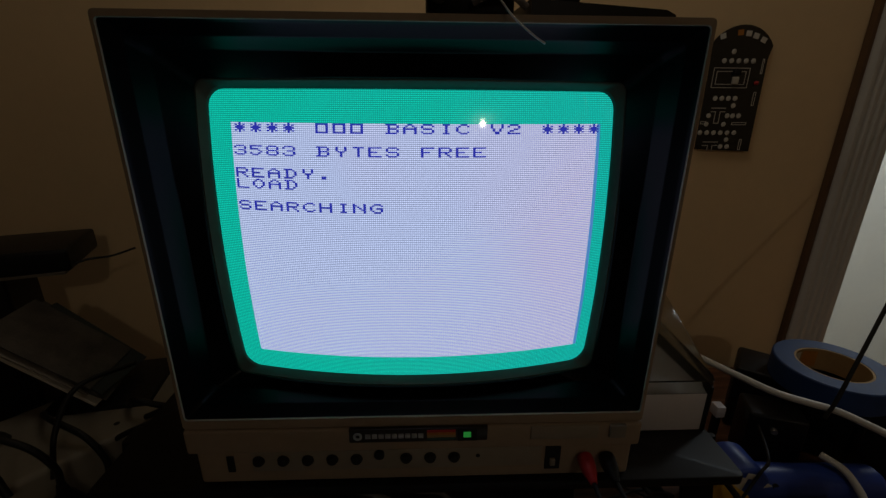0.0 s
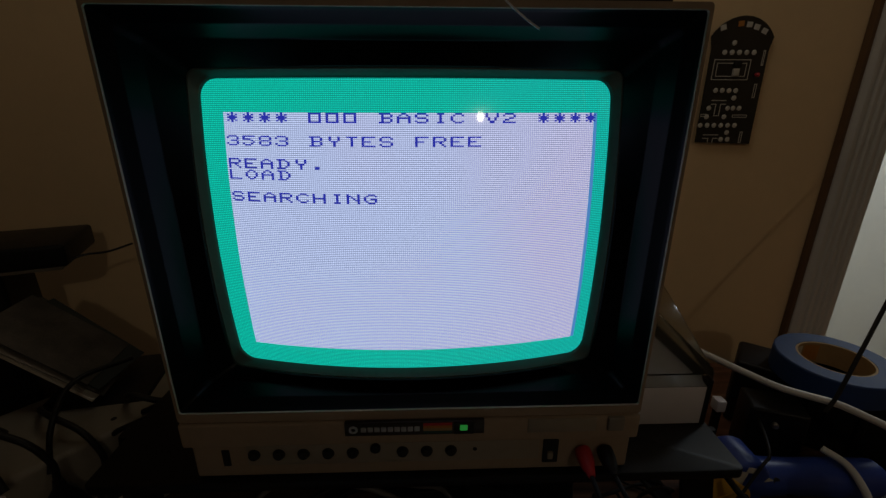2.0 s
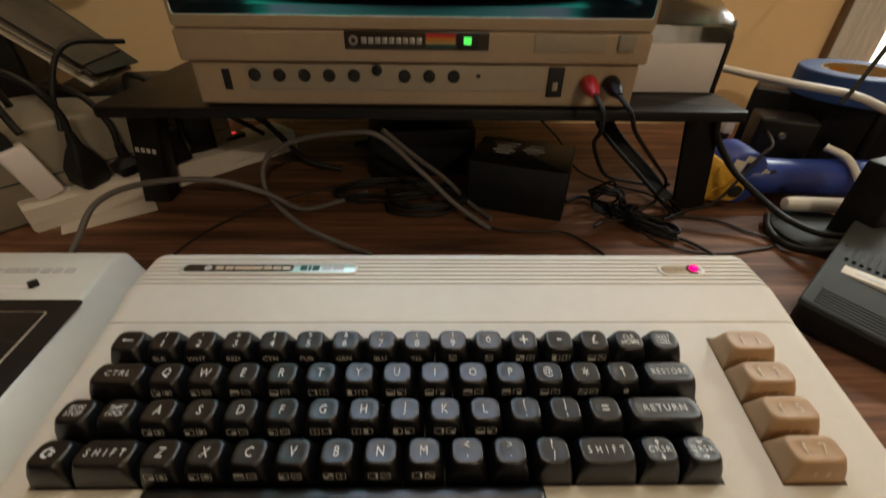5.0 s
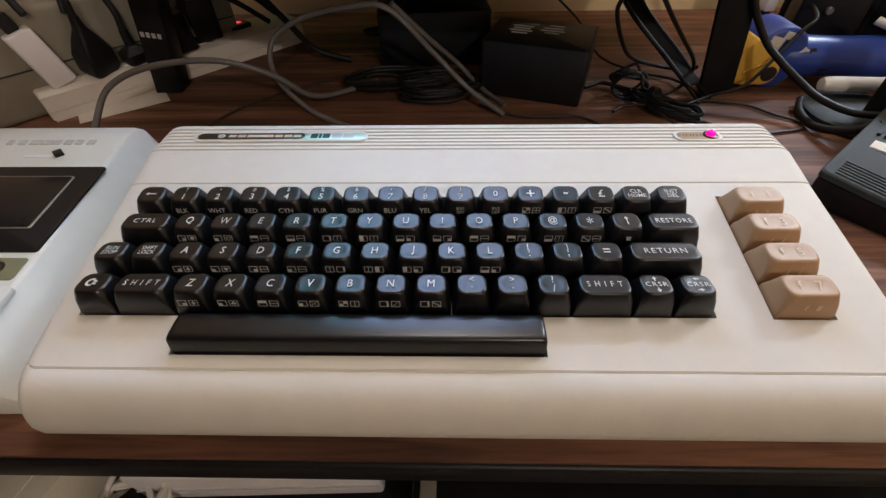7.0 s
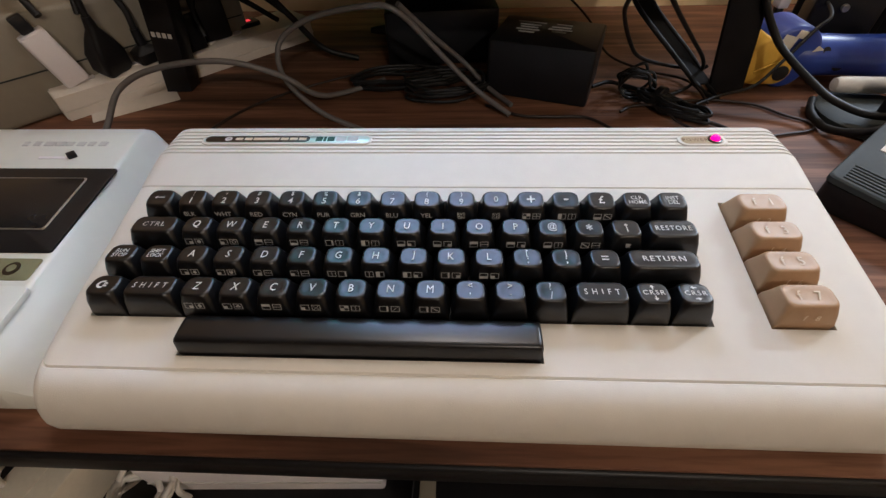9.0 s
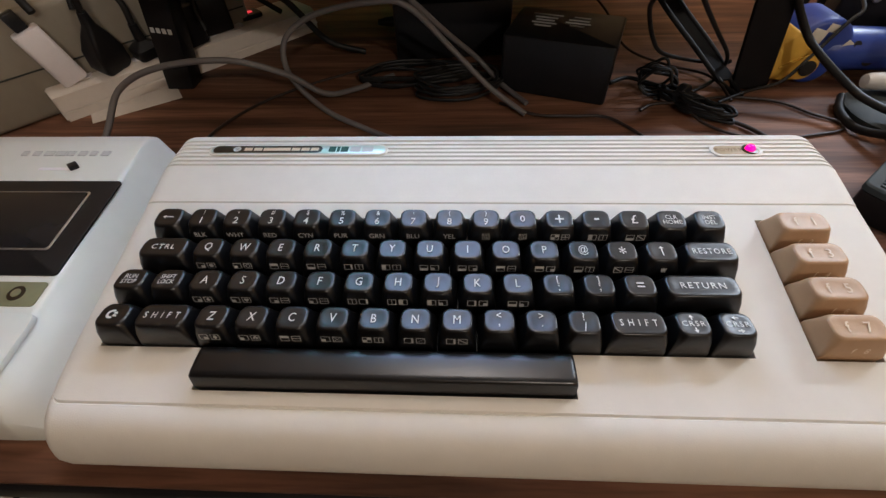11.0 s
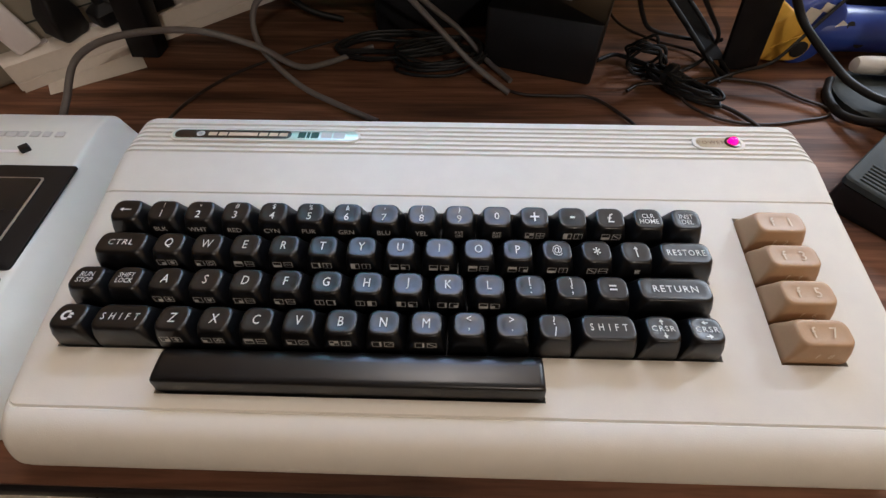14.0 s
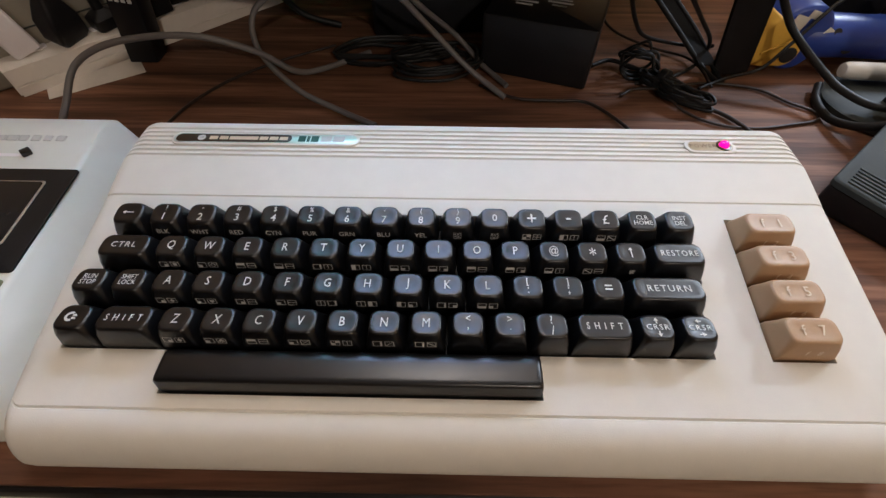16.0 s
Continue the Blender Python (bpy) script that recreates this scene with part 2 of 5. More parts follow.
def add_box(bm, lo, hi, bevel=0.0, seg=2, m=None):
    r = bmesh.ops.create_cube(bm, size=1)
    mid = [(a + b) / 2 for a, b in zip(lo, hi)]
    for v in r["verts"]:
        v.co = Vector((mid[i] + v.co[i] * (hi[i] - lo[i]) for i in range(3)))
    vs = r["verts"]
    if bevel:
        edges = list({e for v in vs for e in v.link_edges})
        out = bmesh.ops.bevel(bm, geom=edges, offset=bevel, segments=seg, profile=0.5, affect="EDGES")
        vs = list({v for f in out["faces"] for v in f.verts} | {v for v in vs if v.is_valid})
    if m is not None:
        bmesh.ops.transform(bm, matrix=m, verts=vs)
    return vs


def box(lo, hi, bevel=0.0, seg=2, m=None):
    bm = bmesh.new()
    add_box(bm, lo, hi, bevel, seg, m)
    return bm


def rounded(w, d, r, n=5, cx=0.0, cy=0.0):
    """Outline of a rounded rectangle."""
    pts = []
    r = min(r, w / 2 - 1e-5, d / 2 - 1e-5)
    for k, (sx, sy) in enumerate(((1, 1), (-1, 1), (-1, -1), (1, -1))):
        for i in range(n + 1):
            a = math.pi / 2 * (k + i / n)
            pts.append((cx + sx * (w / 2 - r) + r * math.cos(a), cy + sy * (d / 2 - r) + r * math.sin(a)))
    return pts


def rounded_dense(w, d, r, n=8, k=12):
    """The same outline with its straight sides divided, for curved faces."""
    pts, out = rounded(w, d, r, n), []
    for i, p in enumerate(pts):
        q = pts[(i + 1) % len(pts)]
        m = k if math.dist(p, q) > 0.03 else 1
        out += [(p[0] + (q[0] - p[0]) * j / m, p[1] + (q[1] - p[1]) * j / m) for j in range(m)]
    return out


def loft(bm, rings, cap=True, closed=True):
    """Skin over rings of 3D points, all of one length."""
    vs = [[bm.verts.new(p) for p in ring] for ring in rings]
    n = len(vs[0])
    for a, b in zip(vs, vs[1:]):
        for i in range(n if closed else n - 1):
            j = (i + 1) % n
            bm.faces.new((a[i], a[j], b[j], b[i]))
    if cap:
        bm.faces.new(vs[0][::-1]), bm.faces.new(vs[-1])
    return bm


def slab(w, d, r, z0, z1, edge=0.001, n=5, cx=0.0, cy=0.0):
    """Rounded plate with softened rims."""
    bm = bmesh.new()
    ring = lambda k, z: [(x, y, z) for x, y in rounded(w - 2 * k, d - 2 * k, max(r - k, 0.0002), n, cx, cy)]
    e = edge
    return loft(bm, [ring(e, z0), ring(e * 0.3, z0 + e * 0.3), ring(0, z0 + e), ring(0, z1 - e), ring(e * 0.3, z1 - e * 0.3), ring(e, z1)])


def turned(profile, n=24, m=None, bm=None):
    """Body of revolution about z from (radius, height) pairs."""
    bm = bm or bmesh.new()
    rings = [[(r * math.cos(2 * math.pi * i / n), r * math.sin(2 * math.pi * i / n), z) for i in range(n)] for r, z in profile]
    if m is not None:
        rings = [[m @ Vector(p) for p in ring] for ring in rings]
    return loft(bm, rings)


def smooth_line(pts, per=8):
    """Catmull-Rom through the points."""
    p = [Vector(q) for q in pts]
    p = [p[0] * 2 - p[1]] + p + [p[-1] * 2 - p[-2]]
    out = []
    for i in range(1, len(p) - 2):
        a, b, c, d = p[i - 1:i + 3]
        for k in range(per):
            t = k / per
            out.append(0.5 * (2 * b + (c - a) * t + (2 * a - 5 * b + 4 * c - d) * t * t + (3 * b - a - 3 * c + d) * t ** 3))
    return out + [p[-2]]


def tube(pts, r, n=8, per=8, bm=None, r_end=None):
    line = smooth_line(pts, per)
    bm = bm or bmesh.new()
    up, rings = Vector((0.03, 0.05, 1)), []
    for i, q in enumerate(line):
        t = (line[min(i + 1, len(line) - 1)] - line[max(i - 1, 0)]).normalized()
        side = t.cross(up)
        if side.length < 0.05:
            side = t.cross(Vector((1, 0, 0)))
        side.normalize()
        top = side.cross(t)
        rr = r if r_end is None else r + (r_end - r) * i / (len(line) - 1)
        rings.append([q + rr * (math.cos(2 * math.pi * k / n) * side + math.sin(2 * math.pi * k / n) * top) for k in range(n)])
    return loft(bm, rings)


def cable(label, pts, r, material, name="cable", category="cable", per=8, n=8):
    ob = part(name, tube(pts, r, n, per), material, smooth=60)
    return tagged(ob, label, category)


def cut(me, cutters):
    """The mesh with the cutters' volumes taken out."""
    ob = new("body", me)
    others = []
    for c in cutters:
        other = new("cutter", finish("cutter", c, DARKHOLE, 0))
        others.append(other)
        mod = ob.modifiers.new("cut", "BOOLEAN")
        mod.operation, mod.solver, mod.object = "DIFFERENCE", "EXACT", other
    bpy.context.view_layer.update()
    out = bpy.data.meshes.new_from_object(ob.evaluated_get(bpy.context.evaluated_depsgraph_get()))
    for o in (ob, *others):
        bpy.data.objects.remove(o)
    while len(out.materials) > 1:
        out.materials.pop()
    for p in out.polygons:
        p.material_index = 0
    out.set_sharp_from_angle(angle=radians(35))
    return out


LETTERS = {}


def lettering(text, size, stretch=1.0):
    """Flat outline mesh of a word, centred."""
    key = (text, size, stretch)
    if key not in LETTERS:
        c = bpy.data.curves.new("word", "FONT")
        c.body, c.size, c.align_x, c.align_y = text, size, "CENTER", "CENTER"
        c.space_line, c.resolution_u, c.offset = 0.86, 2, size * (0.0 if text in "MW@" else 0.005)
        c.space_character = 1.22 if len(text) > 3 and "\n" not in text else 1.0
        ob = new("word", c)
        bpy.context.view_layer.update()
        me = bpy.data.meshes.new_from_object(ob.evaluated_get(bpy.context.evaluated_depsgraph_get()))
        bpy.data.objects.remove(ob)
        if len(me.vertices):
            co = [v.co.copy() for v in me.vertices]
            mx, my = (max(v[i] for v in co) + min(v[i] for v in co) for i in (0, 1))
            for v in me.vertices:
                v.co.x, v.co.y = (v.co.x - mx / 2) * stretch, v.co.y - my / 2
        LETTERS[key] = me
    return LETTERS[key]


def word(name, text, size, material, parent, m, stretch=1.0):
    src = lettering(text, size, stretch)
    me = src
    if not me.materials:
        me.materials.append(material)
    elif me.materials[0] != material:
        me = src.copy()
        me.materials[0] = material
    ob = new(name, me)
    ob.parent, ob.matrix_basis = parent, m
    return ob


# ---- room ----
DESK = 0.75
NORTH = 0.715
structure("floor", box((-2.1, -2.6, -0.1), (2.4, 0.85, 0.0)), CARPET, "brown short-pile carpet floor", "floor")
structure("ceiling", box((-2.1, -2.6, 2.4), (2.4, 0.85, 2.5)), CEIL, "unseen textured ceiling, greyed to cut bounced light", "ceiling")
structure("wall_north", box((-2.1, NORTH, 0), (0.70, 0.85, 2.4)), WALL, "warm beige painted wall behind the desk", "wall")
structure("wall_north_over_door", box((0.70, NORTH, 2.05), (1.52, 0.85, 2.4)), WALL, "warm beige painted wall over the door", "wall")
structure("wall_north_east", box((1.52, NORTH, 0), (2.4, 0.85, 2.4)), WALL, "warm beige painted wall beside the door", "wall")
structure("wall_south", box((-2.1, -2.7, 0), (2.4, -2.6, 2.4)), DARKWALL, "unseen wall, coloured dark to cut bounced light", "wall")
structure("wall_east", box((2.4, -2.7, 0), (2.5, 0.85, 2.4)), WALL, "warm beige painted wall", "wall")
bmw = bmesh.new()
add_box(bmw, (-2.1, -2.7, 0), (-2.0, 0.85, 2.4))
structure("wall_west", bmw, DARKWALL, "unseen wall, coloured dark to cut bounced light", "wall")


def casing_profile(w, t):
    """Fluted door casing, across its width."""
    pts = [(0, 0), (0, -t * 0.75), (0.006, -t)]
    x = 0.011
    for k in range(4):
        pts += [(x, -t), (x + 0.0025, -t + 0.0035), (x + 0.006, -t + 0.0035), (x + 0.0085, -t)]
        x += 0.0115
    return pts + [(w - 0.004, -t), (w, -t * 0.7), (w, 0)]


bmc = bmesh.new()
prof = casing_profile(0.062, 0.018)
loft(bmc, [[(0.638 + x, NORTH + y, z) for x, y in prof] for z in (0, 2.1)])
structure("door_trim", bmc, WHITE, "white fluted wooden door casing", "door trim")
structure("trim_caulk", box((0.6325, NORTH - 0.011, 0), (0.6378, NORTH - 0.0005, 2.1)), BROWNEDGE, "dark brown edge strip along the door casing", "trim")
structure("door_jamb", box((0.700, NORTH - 0.004, 0), (0.716, 0.852, 2.05), 0.001), WHITE, "white painted door jamb of the open doorway", "door jamb")
structure("door_jamb_east", box((1.504, NORTH - 0.004, 0), (1.5195, 0.852, 2.05), 0.001), WHITE, "white painted door jamb of the open doorway", "door jamb")
structure("strike_plate", box((0.7162, NORTH + 0.004, 1.055), (0.7180, NORTH + 0.012, 1.115), 0.0005), METAL, "small metal strike plate on the door jamb", "strike plate")
# Made-up hall: gives a bright white surface past the jamb.
structure("hall_wall_north", box((0.30, 1.75, 0), (2.40, 1.85, 2.4)), DOORPAINT, "white painted wall of the added hall beyond the doorway", "wall")
structure("hall_wall_west", box((0.20, 0.852, 0), (0.30, 1.85, 2.4)), DOORPAINT, "white painted wall of the added hall", "wall")
structure("hall_wall_east", box((2.40, 0.852, 0), (2.50, 1.85, 2.4)), DOORPAINT, "white painted wall of the added hall", "wall")
structure("hall_floor", box((0.20, 0.852, -0.1), (2.50, 1.85, 0.0)), CARPET, "brown carpet floor of the added hall", "floor")
structure("hall_ceiling", box((0.20, 0.852, 2.4), (2.50, 1.85, 2.5)), CEIL, "greyed ceiling of the added hall", "ceiling")
structure("baseboard", box((-2.0, NORTH - 0.014, 0), (0.632, NORTH - 0.0005, 0.09), 0.003), WHITE, "white painted baseboard", "baseboard")

# ---- desk ----
desk = thing("desk", "dark walnut laminate computer desk with an open shelf below", "desk")
part("desktop", box((-1.0, 0.0265, DESK - 0.003), (1.0, 0.69, DESK), 0.0012, 2), WOOD, desk, "walnut grain laminate top")
part("front_edge", box((-1.0, 0.0242, DESK - 0.0225), (1.0, 0.69, DESK - 0.0032), 0.003, 3), BLACK, desk, "black edge under the laminate")
part("lower_shelf", box((-0.9, -0.03, 0.626), (0.9, 0.55, 0.638), 0.002), BLACK, desk, "black pull-out shelf")
part("back_panel", box((-0.9, 0.62, 0.30), (0.9, 0.635, DESK - 0.0225)), BLACK, desk)
for sx in (-0.93, 0.90):
    part("side_panel", box((sx, 0.06, 0.0), (sx + 0.03, 0.66, DESK - 0.0225), 0.002), BLACK, desk)

# ---- home computer ----
U = 0.01905
SLOPE = math.atan(0.167)
CX, LEFT, RIGHT = 0.0315, -0.1725, 0.2355


def deck(y):
    """Height of the case's keyboard deck."""
    return 0.790 + (y - 0.058) * 0.167


computer = thing("home_computer", "cream plastic home computer with black keys and four tan function keys", "computer", pose(0, 0, 0))


def case_profile():
    """Side view (y, z) of the upper shell, from the front foot round the nose to the back."""
    pts = [(0.048, 0.752), (0.0395, 0.7524), (0.0372, 0.7545), (0.0362, 0.7580), (0.0345, 0.7598), (0.0328, 0.7618)]
    for i in range(1, 11):
        a = math.pi * (1.0 - 0.5 * i / 10)
        pts.append((0.0505 + 0.0185 * math.cos(a), 0.7645 + 0.0240 * math.sin(a)))
    pts += [(0.0512, 0.7878), (0.0520, 0.7889)]
    pts += [(y, deck(y)) for y in (0.0575, 0.0775, 0.10, 0.13, 0.1545, 0.1640)]
    pts += [(0.1643, 0.8071), (0.1649, 0.8081), (0.180, 0.8112), (0.1915, 0.8130)]
    y = 0.1925
    for k in range(7):
        pts += [(y, 0.8132), (y + 0.0006, 0.8119), (y + 0.0014, 0.8119), (y + 0.0020, 0.8132)]
        y += 0.0042
    pts += [(0.2235, 0.8130), (0.2262, 0.8118), (0.2275, 0.8085), (0.2280, 0.775), (0.226, 0.752)]
    return pts


def case_mesh():
    prof = [Vector((0, y, z)) for y, z in case_profile()]
    n = len(prof)
    mid = Vector((0, 0.125, 0.77))
    rings = []
    R = 0.0075
    for side in (0, 1):
        steps = [(R * (1 - math.sin(math.pi / 2 * k / 6)), R * (1 - math.cos(math.pi / 2 * k / 6))) for k in range(7)]
        for inx, off in (steps[::-1] if side == 0 else steps):
            ring = []
            for p in prof:
                soft = 0.35 + 0.65 * max(0.0, min(1.0, (0.075 - p.y) / 0.03))
                up = (p.z - 0.752) / 0.06
                d = Vector((0, p.y - mid.y, p.z - mid.z))
                q = p - Vector((0, math.copysign(min(abs(d.y), off * soft * 1.6 * max(0.0, min(1.0, (abs(d.y) - 0.056) / 0.018))), d.y), off * 0.35 * max(0, up)))
                flare = 0.0008 * up
                x = (LEFT + inx + flare) if side == 0 else (RIGHT - inx - flare)
                ring.append((x, q.y, q.z))
            rings.append(ring)
    bm = bmesh.new()
    loft(bm, rings)
    return finish("case", bm, CREAM, 35)


def plate(x0, x1, y0, y1, depth=0.012):
    """A cutter over a patch of the deck."""
    bm = bmesh.new()
    loft(bm, [[(x0, y0, deck(y0) + k), (x1, y0, deck(y0) + k), (x1, y1, deck(y1) + k), (x0, y1, deck(y1) + k)] for k in (-depth, 0.02)])
    return bm


def col(c):
    return (c - 7.5) * U


def row_y(r):
    return 0.0775 + (3.5 - r) * U * math.cos(SLOPE)


FRONT4 = 0.0773
wells = [plate(col(-0.53), col(15.53), row_y(1.5), row_y(-0.55)), plate(col(-0.78), col(15.32), FRONT4, row_y(1.495)),
         plate(col(1.96), col(11.03), 0.0578, FRONT4 + 0.001), plate(0.1750, 0.2045, FRONT4 - 0.0006, row_y(-0.55))]
case = new("case", cut(case_mesh(), wells))
case.parent = computer
for (x0, x1, y0, y1) in ((col(-0.7), col(15.4), 0.060, row_y(-0.45)), (0.1758, 0.2037, 0.079, row_y(-0.5))):
    bmk = bmesh.new()
    loft(bmk, [[(x0, y0, deck(y0) + k), (x1, y0, deck(y0) + k), (x1, y1, deck(y1) + k), (x0, y1, deck(y1) + k)] for k in (-0.0125, -0.0105)])
    part("key_bed", bmk, BLACK, computer)

KEYMESH = {}
TILTS = (0.07, 0.17, 0.21, 0.24)
ROWOF = {}


def key_mesh(units, tan=False, r=0):
    """A keycap: flared skirt, rounded shoulders, dished top."""
    k = (units, tan, r)
    tilt = TILTS[r] if not tan else 0.10
    if k in KEYMESH:
        return KEYMESH[k]
    w, d = units * U - 0.0008, U - 0.0009
    h = 0.0125 if not tan else 0.0118
    levels = [(-0.010, 0, 0, 0.0010), (0.0012, 0.0001, 0.0, 0.0012), (h * 0.55, 0.0012, 0.0006, 0.0022), (h - 0.0014, 0.0020, 0.0013, 0.0034), (h - 0.0006, 0.0022, 0.0014, 0.0038), (h - 0.0001, 0.0026, 0.0014, 0.0038), (h, 0.0032, 0.0014, 0.0036)]
    bm = bmesh.new()
    rings = []
    for z, ins, back, r in levels:
        rings.append([(x, y + back, z - (y * tilt if z > h * 0.5 else 0)) for x, y in rounded(w - 2 * ins, d - 2 * ins * 1.25, r, 4)])
    for f in (0.66, 0.33):
        last = rings[6]
        rings.append([(p[0] * (f if units == 1 else 1 - (1 - f) * 0.012 / (w / 2 + 0.006)), (p[1] - 0.0012) * f + 0.0012, h - 0.00034 * (1 - f * f) - ((p[1] - 0.0012) * f) * tilt) for p in last])
    loft(bm, rings)
    KEYMESH[k] = finish("key", bm, KEYTAN if tan else KEYBLACK, 40)
    return KEYMESH[k]


def key(c, r, units=1.0, tan=False, x=None):
    y = row_y(r)
    ob = new("key", key_mesh(units, tan, r))
    ROWOF[ob.name] = TILTS[r] if not tan else 0.10
    ob.parent = computer
    ob.matrix_basis = pose(col(c) if x is None else x, y, deck(y), math.degrees(SLOPE), 0, 0)
    if tan:
        ob["label"] = "tan function key"
    elif units > 1.2:
        ob["label"] = "wide black key"
    return ob


TOPZ = 0.01260
SKIRT = pose(0, -0.00765, 0.0088, 72, 0, 0)


def on_top(ob, x=0.0, y=0.0014, z=TOPZ):
    """Pose on the slanting top of a key."""
    k = ROWOF[ob.name]
    return pose(x, y, z - (y - 0.0014) * k, -math.degrees(math.atan(k)), 0, 0)


def legend(ob, text, size=0.0060, dx=0.0, dy=0.0, material=None, stretch=0.74, z=TOPZ):
    return word("legend", text, size * (1.14 if "\n" not in text and text != "CRSR" else 0.96), material or LEGEND, ob, on_top(ob, dx, 0.0014 + dy, z), stretch)


SYMBOL = {}


def symbol_mesh(a, b):
    """Pair of tiny graphics characters, outlined squares with part of each filled."""
    if (a, b) in SYMBOL:
        return SYMBOL[(a, b)]
    bm = bmesh.new()
    s, t = 0.0021, 0.0003

    def quad(x0, y0, x1, y1):
        bm.faces.new([bm.verts.new(p) for p in ((x0, y0, 0), (x1, y0, 0), (x1, y1, 0), (x0, y1, 0))])

    for cx, kind in ((-0.0027, a), (0.0027, b)):
        x0, x1, y0, y1 = cx - s, cx + s, -s * 0.85, s * 0.85
        quad(x0, y0, x1, y0 + t), quad(x0, y1 - t, x1, y1), quad(x0, y0 + t, x0 + t, y1 - t), quad(x1 - t, y0 + t, x1, y1 - t)
        if kind == "l":
            quad(x0 + t, y0 + t, cx, y1 - t)
        elif kind == "t":
            quad(x0 + t, 0.0002, x1 - t, y1 - t)
        elif kind == "d":
            bm.faces.new([bm.verts.new(p) for p in ((x0 + t, y1 - t, 0), (x0 + t, y1 - 3 * t, 0), (x1 - t, y0 + t, 0), (x1 - t, y0 + 3 * t, 0))])
        elif kind == "o":
            bm.faces.new([bm.verts.new((cx + 0.0011 * math.cos(q * math.pi / 5), 0.0011 * math.sin(q * math.pi / 5), 0)) for q in range(10)])
        elif kind == "h":
            quad(x0 + t, -t / 2, x1 - t, t / 2)
        elif kind == "q":
            quad(x0 + t, y0 + t, cx, 0), quad(cx, 0, x1 - t, y1 - t)
        elif kind == "v":
            quad(cx - t / 2, y0 + t, cx + t / 2, y1 - t)
        elif kind == "r":
            quad(x1 - 3 * t, y0 + t, x1 - t, y1 - t)
        elif kind == "b":
            quad(x0 + t, y0 + t, x1 - t, -0.0002)
        elif kind == "j":
            quad(cx, y0 + t, x1 - t, 0.0001)
        elif kind == "k":
            quad(x0 + t, y0 + t, cx, 0.0001)
        elif kind == "c":
            ring = [(0.0012 * math.cos(q * math.pi / 5), 0.0012 * math.sin(q * math.pi / 5)) for q in range(11)]
            for (ax, ay), (bx, by) in zip(ring, ring[1:]):
                bm.faces.new([bm.verts.new(p) for p in ((cx + ax, ay, 0), (cx + bx, by, 0), (cx + bx * 0.7, by * 0.7, 0), (cx + ax * 0.7, ay * 0.7, 0))])
        elif kind == "s":
            bm.faces.new([bm.verts.new((cx + px, py, 0)) for px, py in ((0, 0.0013), (-0.0011, -0.0003), (-0.0005, -0.0008), (0.0005, -0.0008), (0.0011, -0.0003))]), quad(cx - t / 2, -0.0013, cx + t / 2, -0.0008)
        elif kind == "e":
            bm.faces.new([bm.verts.new((cx + px, py, 0)) for px, py in ((0, -0.0013), (0.0012, 0.0003), (0.0007, 0.0010), (0, 0.0006), (-0.0007, 0.0010), (-0.0012, 0.0003))])
        elif kind == "w":
            bm.faces.new([bm.verts.new((cx + px, py, 0)) for px, py in ((0, 0.0014), (-0.0011, 0), (0, -0.0014), (0.0011, 0))])
        elif kind == "u":
            for px, py in ((0, 0.0007), (-0.0007, -0.0001), (0.0007, -0.0001)):
                bm.faces.new([bm.verts.new((cx + px + 0.0006 * math.cos(q * math.pi / 3), py + 0.0006 * math.sin(q * math.pi / 3), 0)) for q in range(6)])
            quad(cx - t / 2, -0.0013, cx + t / 2, -0.0005)
        elif kind in "/x":
            bm.faces.new([bm.verts.new(p) for p in ((x0 + t, y0 + t, 0), (x0 + 2 * t, y0 + t, 0), (x1 - t, y1 - t, 0), (x1 - 2 * t, y1 - t, 0))])
            if kind == "x":
                bm.faces.new([bm.verts.new(p) for p in ((x0 + t, y1 - t, 0), (x0 + 2 * t, y1 - t, 0), (x1 - t, y0 + t, 0), (x1 - 2 * t, y0 + t, 0))])
        elif kind == "+":
            quad(x0 + t, -t / 2, x1 - t, t / 2), quad(cx - t / 2, t / 2, cx + t / 2, y1 - t), quad(cx - t / 2, y0 + t, cx + t / 2, -t / 2)
    me = finish("graphic_symbol", bm, GREYLEGEND, 0)
    SYMBOL[(a, b)] = me
    return me


def symbols(ob, a, b):
    s = new("graphic_symbol", symbol_mesh(a, b))
    s.parent, s.matrix_basis = ob, SKIRT


def arrow_bm(m, w=0.0042, head=0.0016, shaft=0.0006):
    bm = bmesh.new()
    pts = [(-w / 2, -shaft / 2), (w / 2 - head, -shaft / 2), (w / 2 - head, -head * 0.7), (w / 2, 0), (w / 2 - head, head * 0.7), (w / 2 - head, shaft / 2), (-w / 2, shaft / 2)]
    bm.faces.new([bm.verts.new(m @ Vector((x, y, 0))) for x, y in pts])
    return bm


# number row
k0 = key(0, 0)
part("legend", arrow_bm(on_top(k0) @ pose(0, 0, 0, 0, 0, 180), 0.0058), LEGEND, k0, smooth=0)
shifted = "!\"#$%&'()"
colours = ("BLK", "WHT", "RED", "CYN", "PUR", "GRN", "BLU", "YEL", "RVS\nON", "RVS\nOFF")
for i in range(10):
    k = key(1 + i, 0)
    legend(k, "1234567890"[i], 0.0054, dy=-0.0021 if i < 9 else 0, stretch=0.9)
    if i < 9:
        legend(k, shifted[i], 0.0038, dy=0.0033)
    word("skirt_legend", colours[i], 0.0040 if i < 8 else 0.0026, GREYLEGEND, k, SKIRT, 1.0)
for c, ch, (a, b) in ((11, "+", "q+"), (12, "-", "lv"), (13, "£", "bd")):
    k = key(c, 0)
    legend(k, ch, 0.0098 if ch != "£" else 0.0070, stretch=0.85)
    symbols(k, a, b)
